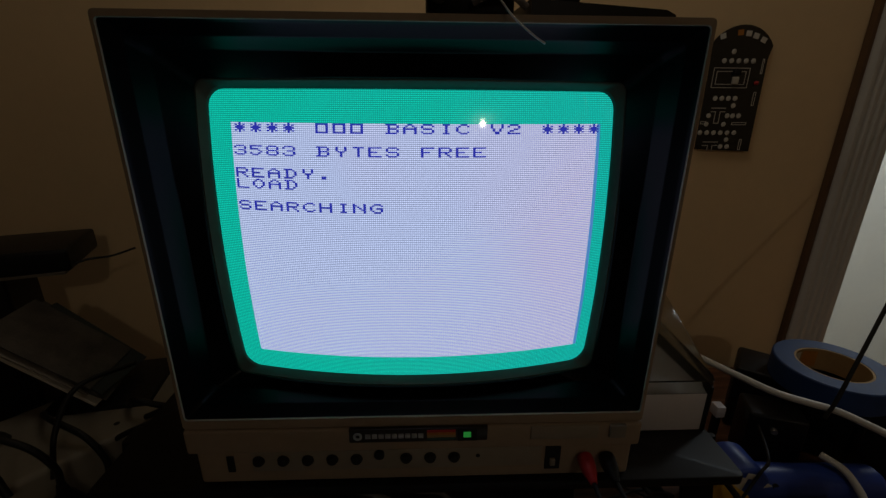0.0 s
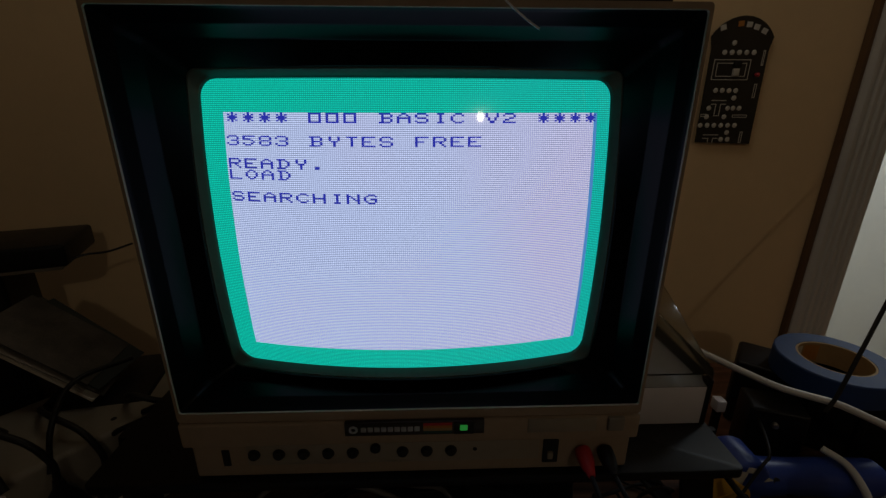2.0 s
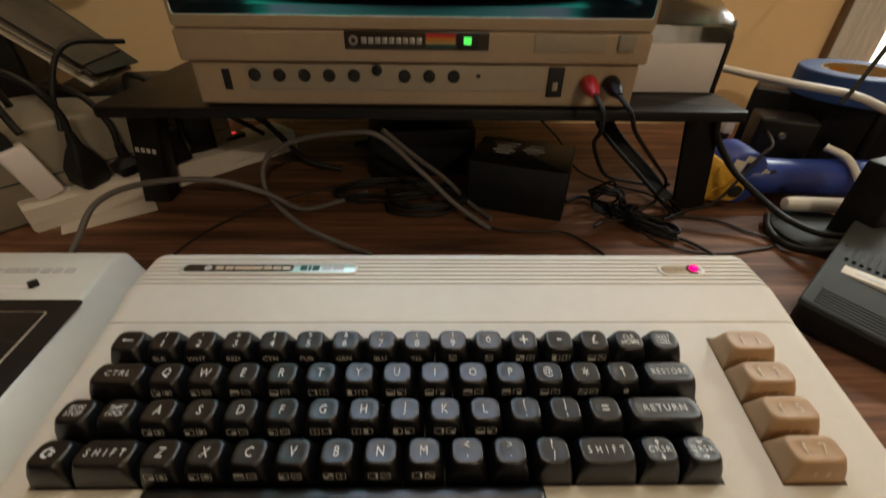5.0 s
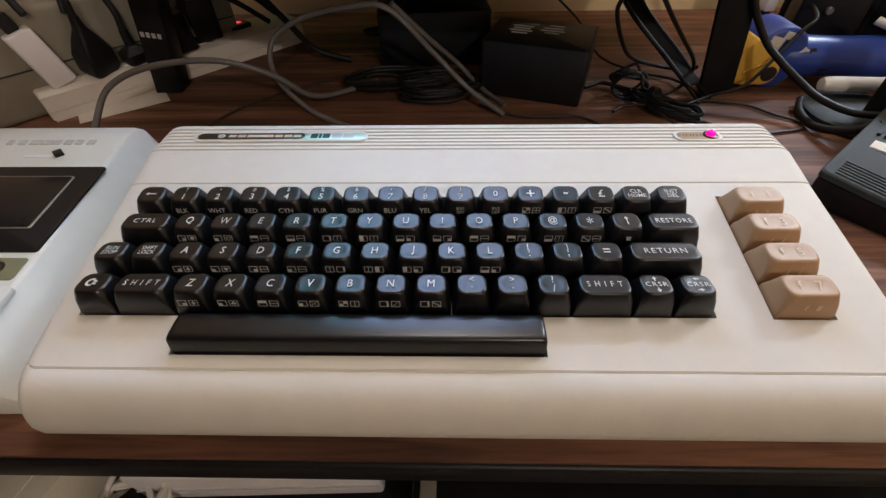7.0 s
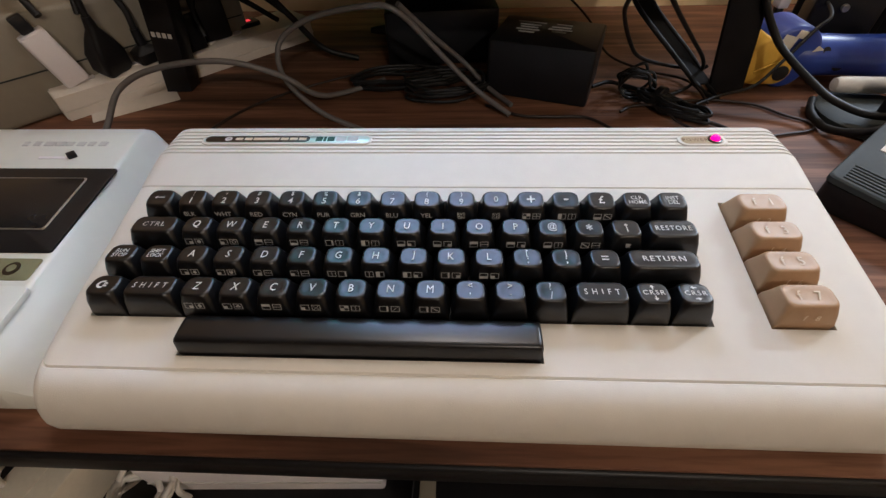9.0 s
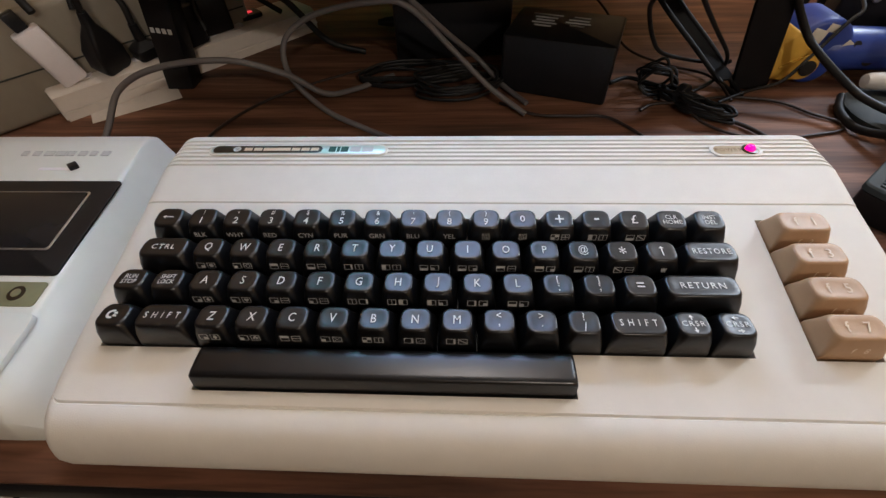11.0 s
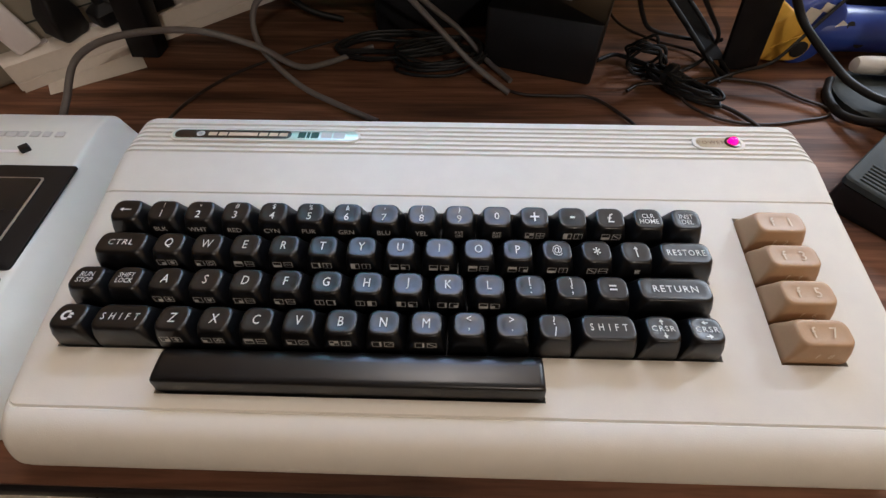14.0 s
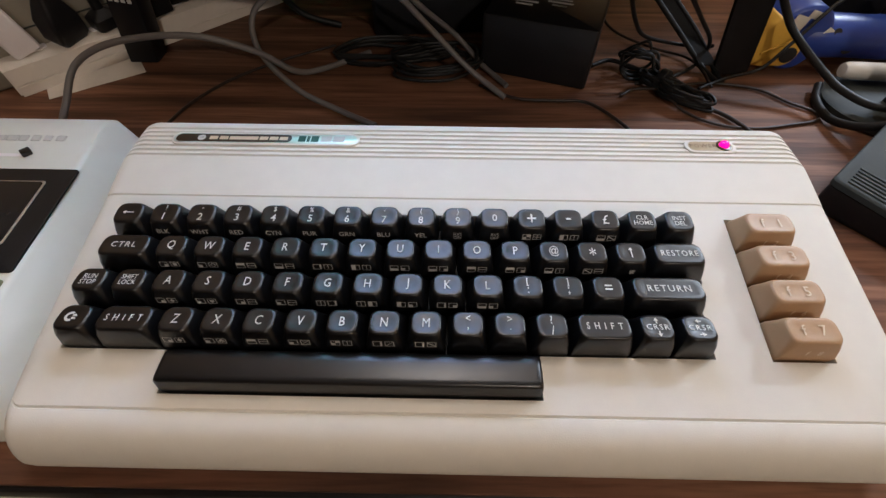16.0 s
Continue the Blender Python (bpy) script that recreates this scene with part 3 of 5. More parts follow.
for c, t in ((14, "CLR\nHOME"), (15, "INST\nDEL")):
    legend(key(c, 0), t, 0.0040, stretch=0.9)
# letter rows
legend(key(0.25, 1, 1.5), "CTRL", 0.0041, stretch=0.98)
PAIRS = {"Q": "jo", "W": "kc", "E": "th", "R": "bh", "T": "rv", "Y": "lv", "U": "bk", "I": "bj", "O": "th", "P": "tj", "@": "bv", "*": "dh",
         "A": "js", "S": "ke", "D": "jh", "F": "kh", "G": "vr", "H": "vl", "J": "lk", "K": "rj", "L": "bk", "Z": "jw", "X": "ku", "C": "th", "V": "kx", "B": "qv", "N": "r/", "M": "rd"}
for i, ch in enumerate("QWERTYUIOP@*"):
    k = key(1.5 + i, 1)
    legend(k, ch, 0.0061 if ch != "*" else 0.0095, dy=0 if ch != "*" else 0.0)
    symbols(k, *PAIRS[ch])
k = key(13.5, 1)
part("legend", arrow_bm(on_top(k) @ pose(0, 0, 0, 0, 0, 90), 0.0062), LEGEND, k, smooth=0)
word("skirt_legend", "π", 0.0048, GREYLEGEND, k, SKIRT, 1.0)
legend(key(14.75, 1, 1.5), "RESTORE", 0.0043, stretch=0.80)
legend(key(-0.25, 2), "RUN\nSTOP", 0.0040, stretch=0.85)
legend(key(0.75, 2), "SHIFT\nLOCK", 0.0039, stretch=0.82)
for i, ch in enumerate("ASDFGHJKL"):
    k = key(1.75 + i, 2)
    legend(k, ch, 0.0061)
    symbols(k, *PAIRS[ch])
for c, hi, lo in ((10.75, "[", ":"), (11.75, "]", ";")):
    k = key(c, 2)
    legend(k, hi, 0.0046, dy=0.0024), legend(k, lo, 0.0066, dy=-0.0024)
legend(key(12.75, 2), "=", 0.0084)
legend(key(14.25, 2, 2.0), "RETURN", 0.0045, stretch=0.95)
k = key(-0.25, 3)
bml = bmesh.new()
for q in range(9):
    a0, a1 = [math.pi * (0.35 + 1.3 * (q + e) / 9) for e in (0, 1)]
    bml.faces.new([bml.verts.new((r * math.cos(a) - 0.0006, r * math.sin(a) + 0.0012, TOPZ)) for r, a in ((0.0026, a0), (0.0014, a0), (0.0014, a1), (0.0026, a1))])
for sy in (0.0014, -0.0002):
    bml.faces.new([bml.verts.new(p) for p in ((0.0002, sy, TOPZ), (0.0024, sy, TOPZ), (0.0016, sy + 0.0012, TOPZ), (0.0002, sy + 0.0012, TOPZ))])
bmesh.ops.transform(bml, matrix=on_top(k) @ pose(0, -0.0012, -TOPZ), verts=bml.verts)
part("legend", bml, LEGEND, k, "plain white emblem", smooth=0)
legend(key(1.0, 3, 1.5), "S H I F T", 0.0044, stretch=0.76)
for i, ch in enumerate("ZXCVBNM"):
    k = key(2.25 + i, 3)
    legend(k, ch, 0.0061)
    symbols(k, *PAIRS[ch])
for c, hi, lo in ((9.25, "<", ","), (10.25, ">", "."), (11.25, "?", "/")):
    k = key(c, 3)
    legend(k, hi, 0.0054, dy=0.0028), legend(k, lo, 0.0058, dy=-0.0026)
legend(key(12.5, 3, 1.5), "S H I F T", 0.0044, stretch=0.74)
for c, turn in ((13.75, 90), (14.75, 180)):
    k = key(c, 3)
    legend(k, "CRSR", 0.0042, stretch=0.95)
    part("legend", arrow_bm(on_top(k) @ pose(0, 0.0034, 0, 0, 0, turn), 0.0030, 0.0016), LEGEND, k, smooth=0)
    part("legend", arrow_bm(on_top(k) @ pose(0, -0.0036, 0, 0, 0, turn + 180), 0.0030, 0.0016), LEGEND, k, smooth=0)
for r in range(4):
    k = key(0, r, 1.5, True, x=0.1898)
    legend(k, "f  " + str(2 * r + 1), 0.0064, material=PALELEGEND, z=0.01195, stretch=0.95)
    word("skirt_legend", "f  " + str(2 * r + 2), 0.0046, PALELEGEND, k, pose(0, -0.0080, 0.0070, 74, 0, 0), 1.0)
# space bar
bms = bmesh.new()
w0, rings = 9 * U - 0.001, []
sec = [(-0.0094, -0.009), (-0.0094, 0.0008), (-0.0086, 0.0030), (-0.0070, 0.0078), (-0.0064, 0.0088), (-0.0054, 0.0092), (-0.0038, 0.0091), (0.0000, 0.0084), (0.0035, 0.0076), (0.0062, 0.0068), (0.0080, 0.0052), (0.0094, 0.001), (0.0094, -0.009)]
for e, sc in ((0.0, 0.86), (0.0006, 0.94), (0.0016, 0.985), (0.003, 1.0)):
    rings.append((-w0 / 2 + e, sc))
rings += [(-x, sc) for x, sc in rings[::-1]]
loft(bms, [[(x, y * (0.9 + 0.1 * sc), (z * sc if z > 0 else z)) for y, z in sec] for x, sc in rings])
ysp = 0.0681
part("space_bar", bms, KEYBLACK, computer, "long black space bar", pose(col(6.5), ysp, deck(ysp), math.degrees(SLOPE), 0, 0), 40)
# badge and power lamp, let into the ribs
RIBZ = 0.81335
part("badge_rim", slab(0.1165, 0.0116, 0.0056, -0.0010, 0.00075, 0.0004, 6), CREAM, computer, "", pose(-0.0900, 0.2082, RIBZ), 40)
badge = part("badge", slab(0.1135, 0.0088, 0.0042, 0, 0.0009, 0.0003, 6), BADGESILVER, computer, "black and silver name plate", pose(-0.0900, 0.2082, RIBZ), 40)
part("badge_panel", slab(0.0715, 0.0074, 0.0034, 0.0006, 0.00105, 0.0001, 6), BADGEBLACK, badge, "black panel", pose(-0.0195, 0, 0), 40)
part("emblem", turned([(0.0025, 0.00105), (0.0025, 0.0012), (0.0012, 0.0012), (0.0012, 0.00105)], 16), LEGEND, badge, "", pose(-0.0395, 0, 0), 40)
for i, wd in enumerate((0.0048, 0.0050, 0.0060, 0.0060, 0.0050, 0.0050, 0.0050, 0.0048)):
    part("name_bar", box((-0.0345 + i * 0.0062, -0.0017, 0.00106), (-0.0345 + i * 0.0062 + wd * 1.06, 0.0015, 0.0012), 0.00006, 1), PALELEGEND, badge, "", None, 0)
for x0, x1, mt in ((0.0205, 0.0250, BADGEINK), (0.0258, 0.0276, BADGEINK), (0.0284, 0.0330, BADGEINK), (0.0345, 0.0410, GREYLEGEND), (0.0420, 0.0490, GREYLEGEND)):
    part("name_bar", box((x0, -0.0027, 0.0009), (x1, 0.0027, 0.00105)), mt, badge, "", None, 0)
part("plate_rim", slab(0.0310, 0.0118, 0.0057, -0.0010, 0.00075, 0.0004, 6), CREAM, computer, "", pose(0.1833, 0.2070, RIBZ), 40)
plate2 = part("power_plate", slab(0.0270, 0.0088, 0.0042, 0, 0.0009, 0.0003, 6), BADGETAN, computer, "oval tan power plate", pose(0.1833, 0.2070, RIBZ), 40)
word("power_label", "POWER", 0.0042, BROWNEDGE, plate2, pose(-0.0045, 0, 0.0010), 1.0)
part("lamp_collar", turned([(0.0044, 0.0002), (0.0044, 0.0016), (0.0034, 0.0018), (0.0034, 0.0002)], 20), BADGEBLACK, plate2, "", pose(0.0078, 0, 0), 40)
part("power_lamp", turned([(0.0028, 0.0), (0.0028, 0.0020), (0.0025, 0.0032), (0.0018, 0.0040), (0.0008, 0.0043), (0.0002, 0.0044)], 20), LEDRED, plate2, "glowing magenta-red lamp", pose(0.0078, 0, 0), 60)

# ---- monitor riser ----
TOP = 0.8765
riser = thing("monitor_riser", "black board monitor riser on splayed metal legs", "monitor stand")
part("shelf", slab(0.558, 0.285, 0.006, 0.8670, TOP, 0.0015, 4, 0.0100, 0.4880), RISER, riser)


def riser_leg(sx, y0, wide=0.029, deep=0.024, shift=0.0):
    """A flat sheet-metal leg, leaning in towards the shelf."""
    bm = bmesh.new()
    rings = []
    for z, half in ((DESK + 0.0005, 0.3005), (DESK + 0.004, 0.2998), (0.8668, 0.2800)):
        x = 0.0085 + sx * (half - shift)
        rings.append([(x + a, y0 + b, z) for a, b in rounded(wide, deep, 0.002, 2)])
    loft(bm, rings)
    leg = part("leg", bm, RISER, riser)
    if sx < 0 and y0 < 0.5:
        for i in range(4):
            part("print_bar", box((-0.0105 + 0.0056 * i, -0.0005, -0.0024), (-0.0105 + 0.0056 * i + 0.0036, 0.0004, 0.0024)), GREYLEGEND, leg, "", pose(0.0085 - 0.2905, y0 - 0.0120, 0.811, 0, 8, 0), 0)
    return leg


riser_leg(1, 0.406, 0.035, 0.006, 0.004), riser_leg(-1, 0.424)
part("back_support", box((-0.07, 0.606, DESK + 0.0005), (0.07, 0.622, 0.8668), 0.001), RISER, riser)


# ---- colour monitor ----
MX, FY = 0.0035, 0.348
monitor = thing("monitor", "beige picture tube colour monitor showing a lit start-up screen", "monitor")


def taper(z):
    """The tube narrows a little towards its foot."""
    return 1.0 - 0.030 * (1.17 - z) / 0.18


def frame_ring(hw, hh, cz, y, r, n=8, f=None):
    return [(MX + x * (1 if f is None else taper(cz + z)), (y if f is None else f(MX + x, cz + z)), cz + z) for x, z in rounded_dense(2 * hw, 2 * hh, r, n)]


def tube_y(x, z):
    """Face of the picture tube, bulging and leaning back."""
    dx, dz = x - MX, z - 1.077
    return 0.364 + (dx * dx + dz * dz) / 1.04 + 0.065 * dz


bm = bmesh.new()
loft(bm, [frame_ring(0.1812, 0.1410, 1.0865, FY + 0.006, 0.002), frame_ring(0.1811, 0.1409, 1.0865, FY + 0.001, 0.002), frame_ring(0.1816, 0.1414, 1.0864, FY - 0.0004, 0.0025),
          frame_ring(0.1842, 0.1476, 1.0843, FY, 0.003), frame_ring(0.1850, 0.1485, 1.0840, FY + 0.003, 0.0035), frame_ring(0.1848, 0.1482, 1.0840, FY + 0.060, 0.004),
          frame_ring(0.1800, 0.1440, 1.0800, FY + 0.075, 0.012), frame_ring(0.165, 0.130, 1.070, 0.56, 0.02), frame_ring(0.140, 0.105, 1.05, 0.68, 0.02)], cap=False)
part("cabinet", bm, BEIGE, monitor, "beige plastic cabinet with a slim frame")
bm = bmesh.new()
loft(bm, [frame_ring(0.18105, 0.14085, 1.0865, FY + 0.0008, 0.002), frame_ring(0.1795, 0.1393, 1.0865, FY + 0.0045, 0.003), frame_ring(0.1748, 0.1345, 1.0857, FY + 0.010, 0.004),
          frame_ring(0.1740, 0.1337, 1.0856, FY + 0.0115, 0.005), frame_ring(0.1700, 0.1300, 1.0845, FY + 0.027, 0.006), frame_ring(0.1690, 0.1290, 1.0842, FY + 0.0285, 0.006),
          frame_ring(0.1582, 0.1178, 1.0808, 0, 0.007, f=lambda x, z: tube_y(x, z) - 0.008), frame_ring(0.1574, 0.1170, 1.0806, 0, 0.007, f=lambda x, z: tube_y(x, z) - 0.0066)], cap=False)
part("bezel", bm, BEZEL, monitor, "glossy black funnel-shaped bezel", None, 25)
bm = bmesh.new()
loft(bm, [frame_ring(0.1576, 0.1172, 1.0806, 0, 0.007, f=lambda x, z: tube_y(x, z) - 0.0062), frame_ring(0.1564, 0.1160, 1.0806, 0, 0.007, f=lambda x, z: tube_y(x, z) - 0.0062),
          frame_ring(0.1514, 0.1118, 1.0806, 0, 0.013, f=lambda x, z: tube_y(x, z) - 0.0012), frame_ring(0.1490, 0.1098, 1.0805, 0, 0.013, f=lambda x, z: tube_y(x, z) + 0.004)], cap=False)
part("tube_surround", bm, TUBERIM, monitor, "dark grey lip round the tube", None, 25)
bm = bmesh.new()
outline = rounded_dense(2 * 0.1500, 2 * 0.1105, 0.013, 8, 20)
loft(bm, [[(MX + x * s * taper(1.0805 + z * s), tube_y(MX + x * s, 1.0805 + z * s), 1.0805 + z * s) for x, z in outline] for s in (1.0, 0.93, 0.86, 0.75, 0.62, 0.5, 0.37, 0.24, 0.12, 0.02)], cap=False)
tube_face = part("screen", bm, BORDER, monitor, "lit screen with a green border", None, 60)
PX0, PX1, PZ0, PZ1 = -0.1292, 0.1428, 0.9885, 1.1682


def on_tube(x, z, lift):
    x = MX + (x - MX) * taper(z)
    return (x, tube_y(x, z) - lift, z)


bm = bmesh.new()
nx, nz = 40, 28
grid = [[bm.verts.new(on_tube(PX0 + (PX1 - 0.0027 - PX0) * i / nx, PZ0 + (PZ1 - PZ0) * j / nz, 0.0003)) for i in range(nx + 1)] for j in range(nz + 1)]
for j in range(nz):
    for i in range(nx):
        bm.faces.new((grid[j][i], grid[j][i + 1], grid[j + 1][i + 1], grid[j + 1][i]))
part("picture_area", bm, PICTURE, tube_face, "pale lilac lit picture", None, 60)
bm = bmesh.new()
loft(bm, [[on_tube(x, PZ0 + (PZ1 - PZ0) * j / nz, 0.0003) for x in (PX1 - 0.0026, PX1 - 0.0013, PX1)] for j in range(nz + 1)], False, False)
part("colour_fringe", bm, FRINGE, tube_face, "blue fringe along the picture's edge", None, 60)
# eight-by-eight letter shapes of the start-up message
GLYPH = {"A": "182442 7E424242", "B": "7C22223C22227C", "C": "1C22404040221C", "D": "78242222222478", "E": "7E40407840407E", "F": "7E404078404040", "G": "1C22404E42221C",
         "H": "4242427E424242", "I": "1C08080808081C", "L": "4040404040407E", "M": "42665A5A424242", "N": "4262524A464242", "O": "18244242422418", "R": "7C42427C484442",
         "S": "3C42403C02423C", "T": "3E080808080808", "V": "42424224241818", "Y": "2222221C080808", "2": "3C42020C30407E", "3": "3C42021C02423C", "5": "7E407804024438",
         "8": "3C42423C42423C", "*": "082A1C3E1C2A08", ".": "00000000001818"}
LINES = ((0, "**** ### BASIC V2 ****"), (2, "3583 BYTES FREE"), (4, "READY."), (5, "LOAD"), (7, "SEARCHING"))
CW, CH = (PX1 - PX0) / 22, (PZ1 - PZ0) / 23


def message_line(row, text):
    bm = bmesh.new()

    def dash(x0, x1, z0, z1):
        bm.faces.new([bm.verts.new(on_tube(x, z, 0.0006)) for x, z in ((x0, z0), (x1, z0), (x1, z1), (x0, z1))])

    for c, ch in enumerate(text):
        x, z = PX0 + c * CW, PZ1 - row * CH
        if ch == "#":
            x0, x1, z0, z1 = x + CW * 0.12, x + CW * 0.86, z - CH * 0.875, z
            dash(x0, x1, z1 - CH * 0.14, z1), dash(x0, x1, z0, z0 + CH * 0.14), dash(x0, x0 + CW * 0.15, z0, z1), dash(x1 - CW * 0.15, x1, z0, z1)
        bits = GLYPH.get(ch, "").replace(" ", "")
        for j in range(len(bits) // 2):
            v, i = int(bits[2 * j:2 * j + 2], 16), 0
            while i < 8:
                if v >> (7 - i) & 1:
                    k = i
                    while k < 8 and v >> (7 - k) & 1:
                        k += 1
                    dash(x + CW * (i - 0.1) / 8, x + CW * (k + 0.1) / 8, z - CH * (j + 1.05) / 8, z - CH * (j - 0.05) / 8)
                    i = k
                else:
                    i += 1
    part("message_line", bm, INK, tube_face, "dark blue screen writing", None, 0)


for row, text in LINES:
    message_line(row, text)
# control strip under the screen
part("front_strip", box((-0.1815, FY - 0.0015, 0.9125), (0.1885, FY + 0.05, 0.9355), 0.0025, 3), BEIGE, monitor, "beige strip with badge and power switch")
plate3 = part("name_plate", box((-0.051, FY - 0.0030, 0.9225), (0.0605, FY + 0.001, 0.9355), 0.0008), BADGEBLACK, monitor, "dark name plate with coloured stripes")
part("emblem", turned([(0.0036, 0), (0.0036, 0.0008), (0.0018, 0.0008), (0.0018, 0)], 16, pose(-0.0440, FY - 0.0029, 0.9290, 90, 0, 0)), TIN, plate3)
for i in range(9):
    part("name_bar", box((-0.0380 + i * 0.0053, FY - 0.0038, 0.9268), (-0.0380 + i * 0.0053 + 0.0042, FY - 0.0029, 0.9312), 0.0003), TIN, plate3)
for z0, mt in ((0.9318, REDPLUG), (0.9293, ORANGE), (0.9268, CARD), (0.9243, BADGEINK)):
    part("stripe", box((0.0115, FY - 0.0034, z0), (0.0345, FY - 0.0029, z0 + 0.0023)), mt, plate3, "", None, 0)
part("lamp_window", box((0.0360, FY - 0.0036, 0.9230), (0.0520, FY - 0.0029, 0.9350), 0.0003), DARKHOLE, plate3)
part("power_lamp", box((0.0408, FY - 0.0042, 0.9268), (0.0468, FY - 0.0035, 0.9322), 0.0004), LEDGREEN, plate3, "glowing green square lamp")
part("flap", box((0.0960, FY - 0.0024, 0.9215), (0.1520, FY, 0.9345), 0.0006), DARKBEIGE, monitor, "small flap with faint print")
part("power_switch", box((0.1610, FY - 0.0042, 0.9225), (0.1745, FY + 0.001, 0.9350), 0.0012), GREYBOX, monitor, "dark square push switch")
lower = part("control_panel", box((-0.1775, FY + 0.0035, TOP + 0.001), (0.1855, FY + 0.055, 0.9122), 0.003, 3), BEIGE, monitor, "beige lower panel with knobs and sockets")
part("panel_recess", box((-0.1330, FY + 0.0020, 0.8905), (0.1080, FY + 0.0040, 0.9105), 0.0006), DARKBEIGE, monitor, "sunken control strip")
for x in (-0.127, -0.107, -0.087, -0.067, -0.047, -0.006, 0.014, 0.034):
    part("knob", turned([(0.0050, 0), (0.0050, 0.0012), (0.0042, 0.0016), (0.0040, 0.0034), (0.0034, 0.0040), (0.0002, 0.0040)], 18, pose(x, FY + 0.0025, 0.9020, 90, 0, 0)), DARKHOLE, monitor, "small black control knob")
part("button", turned([(0.0042, 0), (0.0042, 0.003), (0.0036, 0.0034), (0.0002, 0.0034)], 16, pose(-0.028, FY + 0.0025, 0.9065, 90, 0, 0)), BLACK, monitor)
part("set_screw_hole", turned([(0.0018, 0), (0.0018, 0.0006), (0.0002, 0.0006)], 12, pose(0.054, FY + 0.0022, 0.9025, 90, 0, 0)), DARKHOLE, monitor)
part("panel_latch", box((-0.1535, FY + 0.0024, 0.8900), (-0.1475, FY + 0.0040, 0.9060), 0.0005), DARKHOLE, monitor)
part("signal_switch", box((0.1115, FY + 0.0018, 0.8860), (0.1245, FY + 0.0042, 0.9095), 0.0008), DARKHOLE, monitor, "black slide switch in a slot")
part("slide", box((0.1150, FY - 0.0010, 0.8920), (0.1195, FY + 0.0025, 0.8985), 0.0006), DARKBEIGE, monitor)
for sx in (-0.16, 0.165):
    part("foot", box((sx - 0.012, FY + 0.06, TOP + 0.0003), (sx + 0.012, FY + 0.085, TOP + 0.012), 0.002), BLACK, monitor)
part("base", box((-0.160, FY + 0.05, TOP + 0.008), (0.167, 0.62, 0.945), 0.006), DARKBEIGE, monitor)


def phono_plug(x, material, colour, run):
    """Plug pushed into the front panel, with its lead down to the desk."""
    root = thing("phono_plug", colour + " phono plug in the monitor's front socket, with its black lead", "plug")
    part("body", turned([(0.0046, 0), (0.0064, 0.001), (0.0068, 0.004), (0.0066, 0.010), (0.0056, 0.016), (0.0040, 0.021), (0.0028, 0.025), (0.0002, 0.025)], 18, pose(x, FY + 0.003, 0.8985, 100, 0, 0)), material, root, colour + " grip")
    part("lead", tube([(x, FY - 0.020, 0.8945)] + run, 0.0019, 8, 8), RUBBER, root, "thin black lead", None, 60)


phono_plug(0.1450, REDPLUG, "red", [(0.1475, FY - 0.038, 0.886), (0.152, FY - 0.030, 0.868), (0.162, 0.352, 0.845), (0.183, 0.38, 0.812), (0.207, 0.405, 0.787), (0.252, 0.432, 0.767), (0.281, 0.428, 0.7655), (0.283, 0.418, 0.772)])
phono_plug(0.1635, BLACK, "black", [(0.1690, FY - 0.038, 0.886), (0.182, FY - 0.024, 0.868), (0.206, 0.352, 0.845), (0.243, 0.388, 0.811), (0.272, 0.410, 0.783), (0.279, 0.418, 0.766), (0.270, 0.412, 0.754), (0.245, 0.394, 0.753), (0.236, 0.384, 0.757)])
for dx, r in ((0.0, 0.0026), (0.018, 0.0022)):
    cable("black signal cable hanging from behind the riser", [(0.190 + dx, 0.50, 0.862), (0.198 + dx, 0.48, 0.842), (0.211 + dx, 0.46, 0.817), (0.250 + dx, 0.43, 0.780), (0.275 + 0.6 * dx, 0.405, 0.757), (0.284 + 0.3 * dx, 0.385, DESK + r + 0.0005)], r, RUBBER)
mid = smooth_line([(0.199, 0.50, 0.862), (0.207, 0.48, 0.842), (0.220, 0.46, 0.817), (0.259, 0.43, 0.780), (0.280, 0.405, 0.759)], 6)
bm = bmesh.new()
loft(bm, [[p + Vector((-0.0085, 0, -0.0006)), p + Vector((0.0085, 0, -0.0006)), p + Vector((0.0085, 0, 0.0006)), p + Vector((-0.0085, 0, 0.0006))] for p in mid])
tagged(part("ribbon_cable", bm, RISER), "flat black ribbon cable hanging behind the riser", "cable")
boot = thing("cable_boot", "thick black moulded cable joint hanging behind the riser", "cable joint", pose(0.209, 0.482, 0.847, 0, 0, 0))
part("sleeve", turned([(0.003, -0.030), (0.008, -0.026), (0.0095, -0.018), (0.0095, 0.012), (0.006, 0.0185), (0.0002, 0.0185)], 16, pose(0, 0, 0, 20, -18, 0)), BLACK, boot)

# things on the riser
dbox = thing("disk_box", "white card diskette box with a tilted clear plastic lid", "box")
part("body", box((0.196, 0.402, TOP + 0.0005), (0.2815, 0.53, 0.9200), 0.0012), PLUGWHITE, dbox, "white box")
part("side_rim", box((0.2820, 0.400, TOP + 0.0005), (0.2850, 0.53, 0.9280), 0.0008), BLACK, dbox, "black edge")
lid = bmesh.new()
add_box(lid, (0.196, 0.401, 0.9205), (0.2840, 0.4025, 0.9340), 0.0003), add_box(lid, (0.2825, 0.403, 0.9285), (0.2840, 0.53, 0.9390), 0.0003)
add_box(lid, (0.196, 0.401, 0), (0.2840, 0.565, 0.0018), 0.0004, 2, Matrix.Translation((0, 0, 0.9345)) @ Matrix.Translation((0, 0.401, 0)) @ Matrix.Rotation(radians(22), 4, "X") @ Matrix.Translation((0, -0.401, 0)))
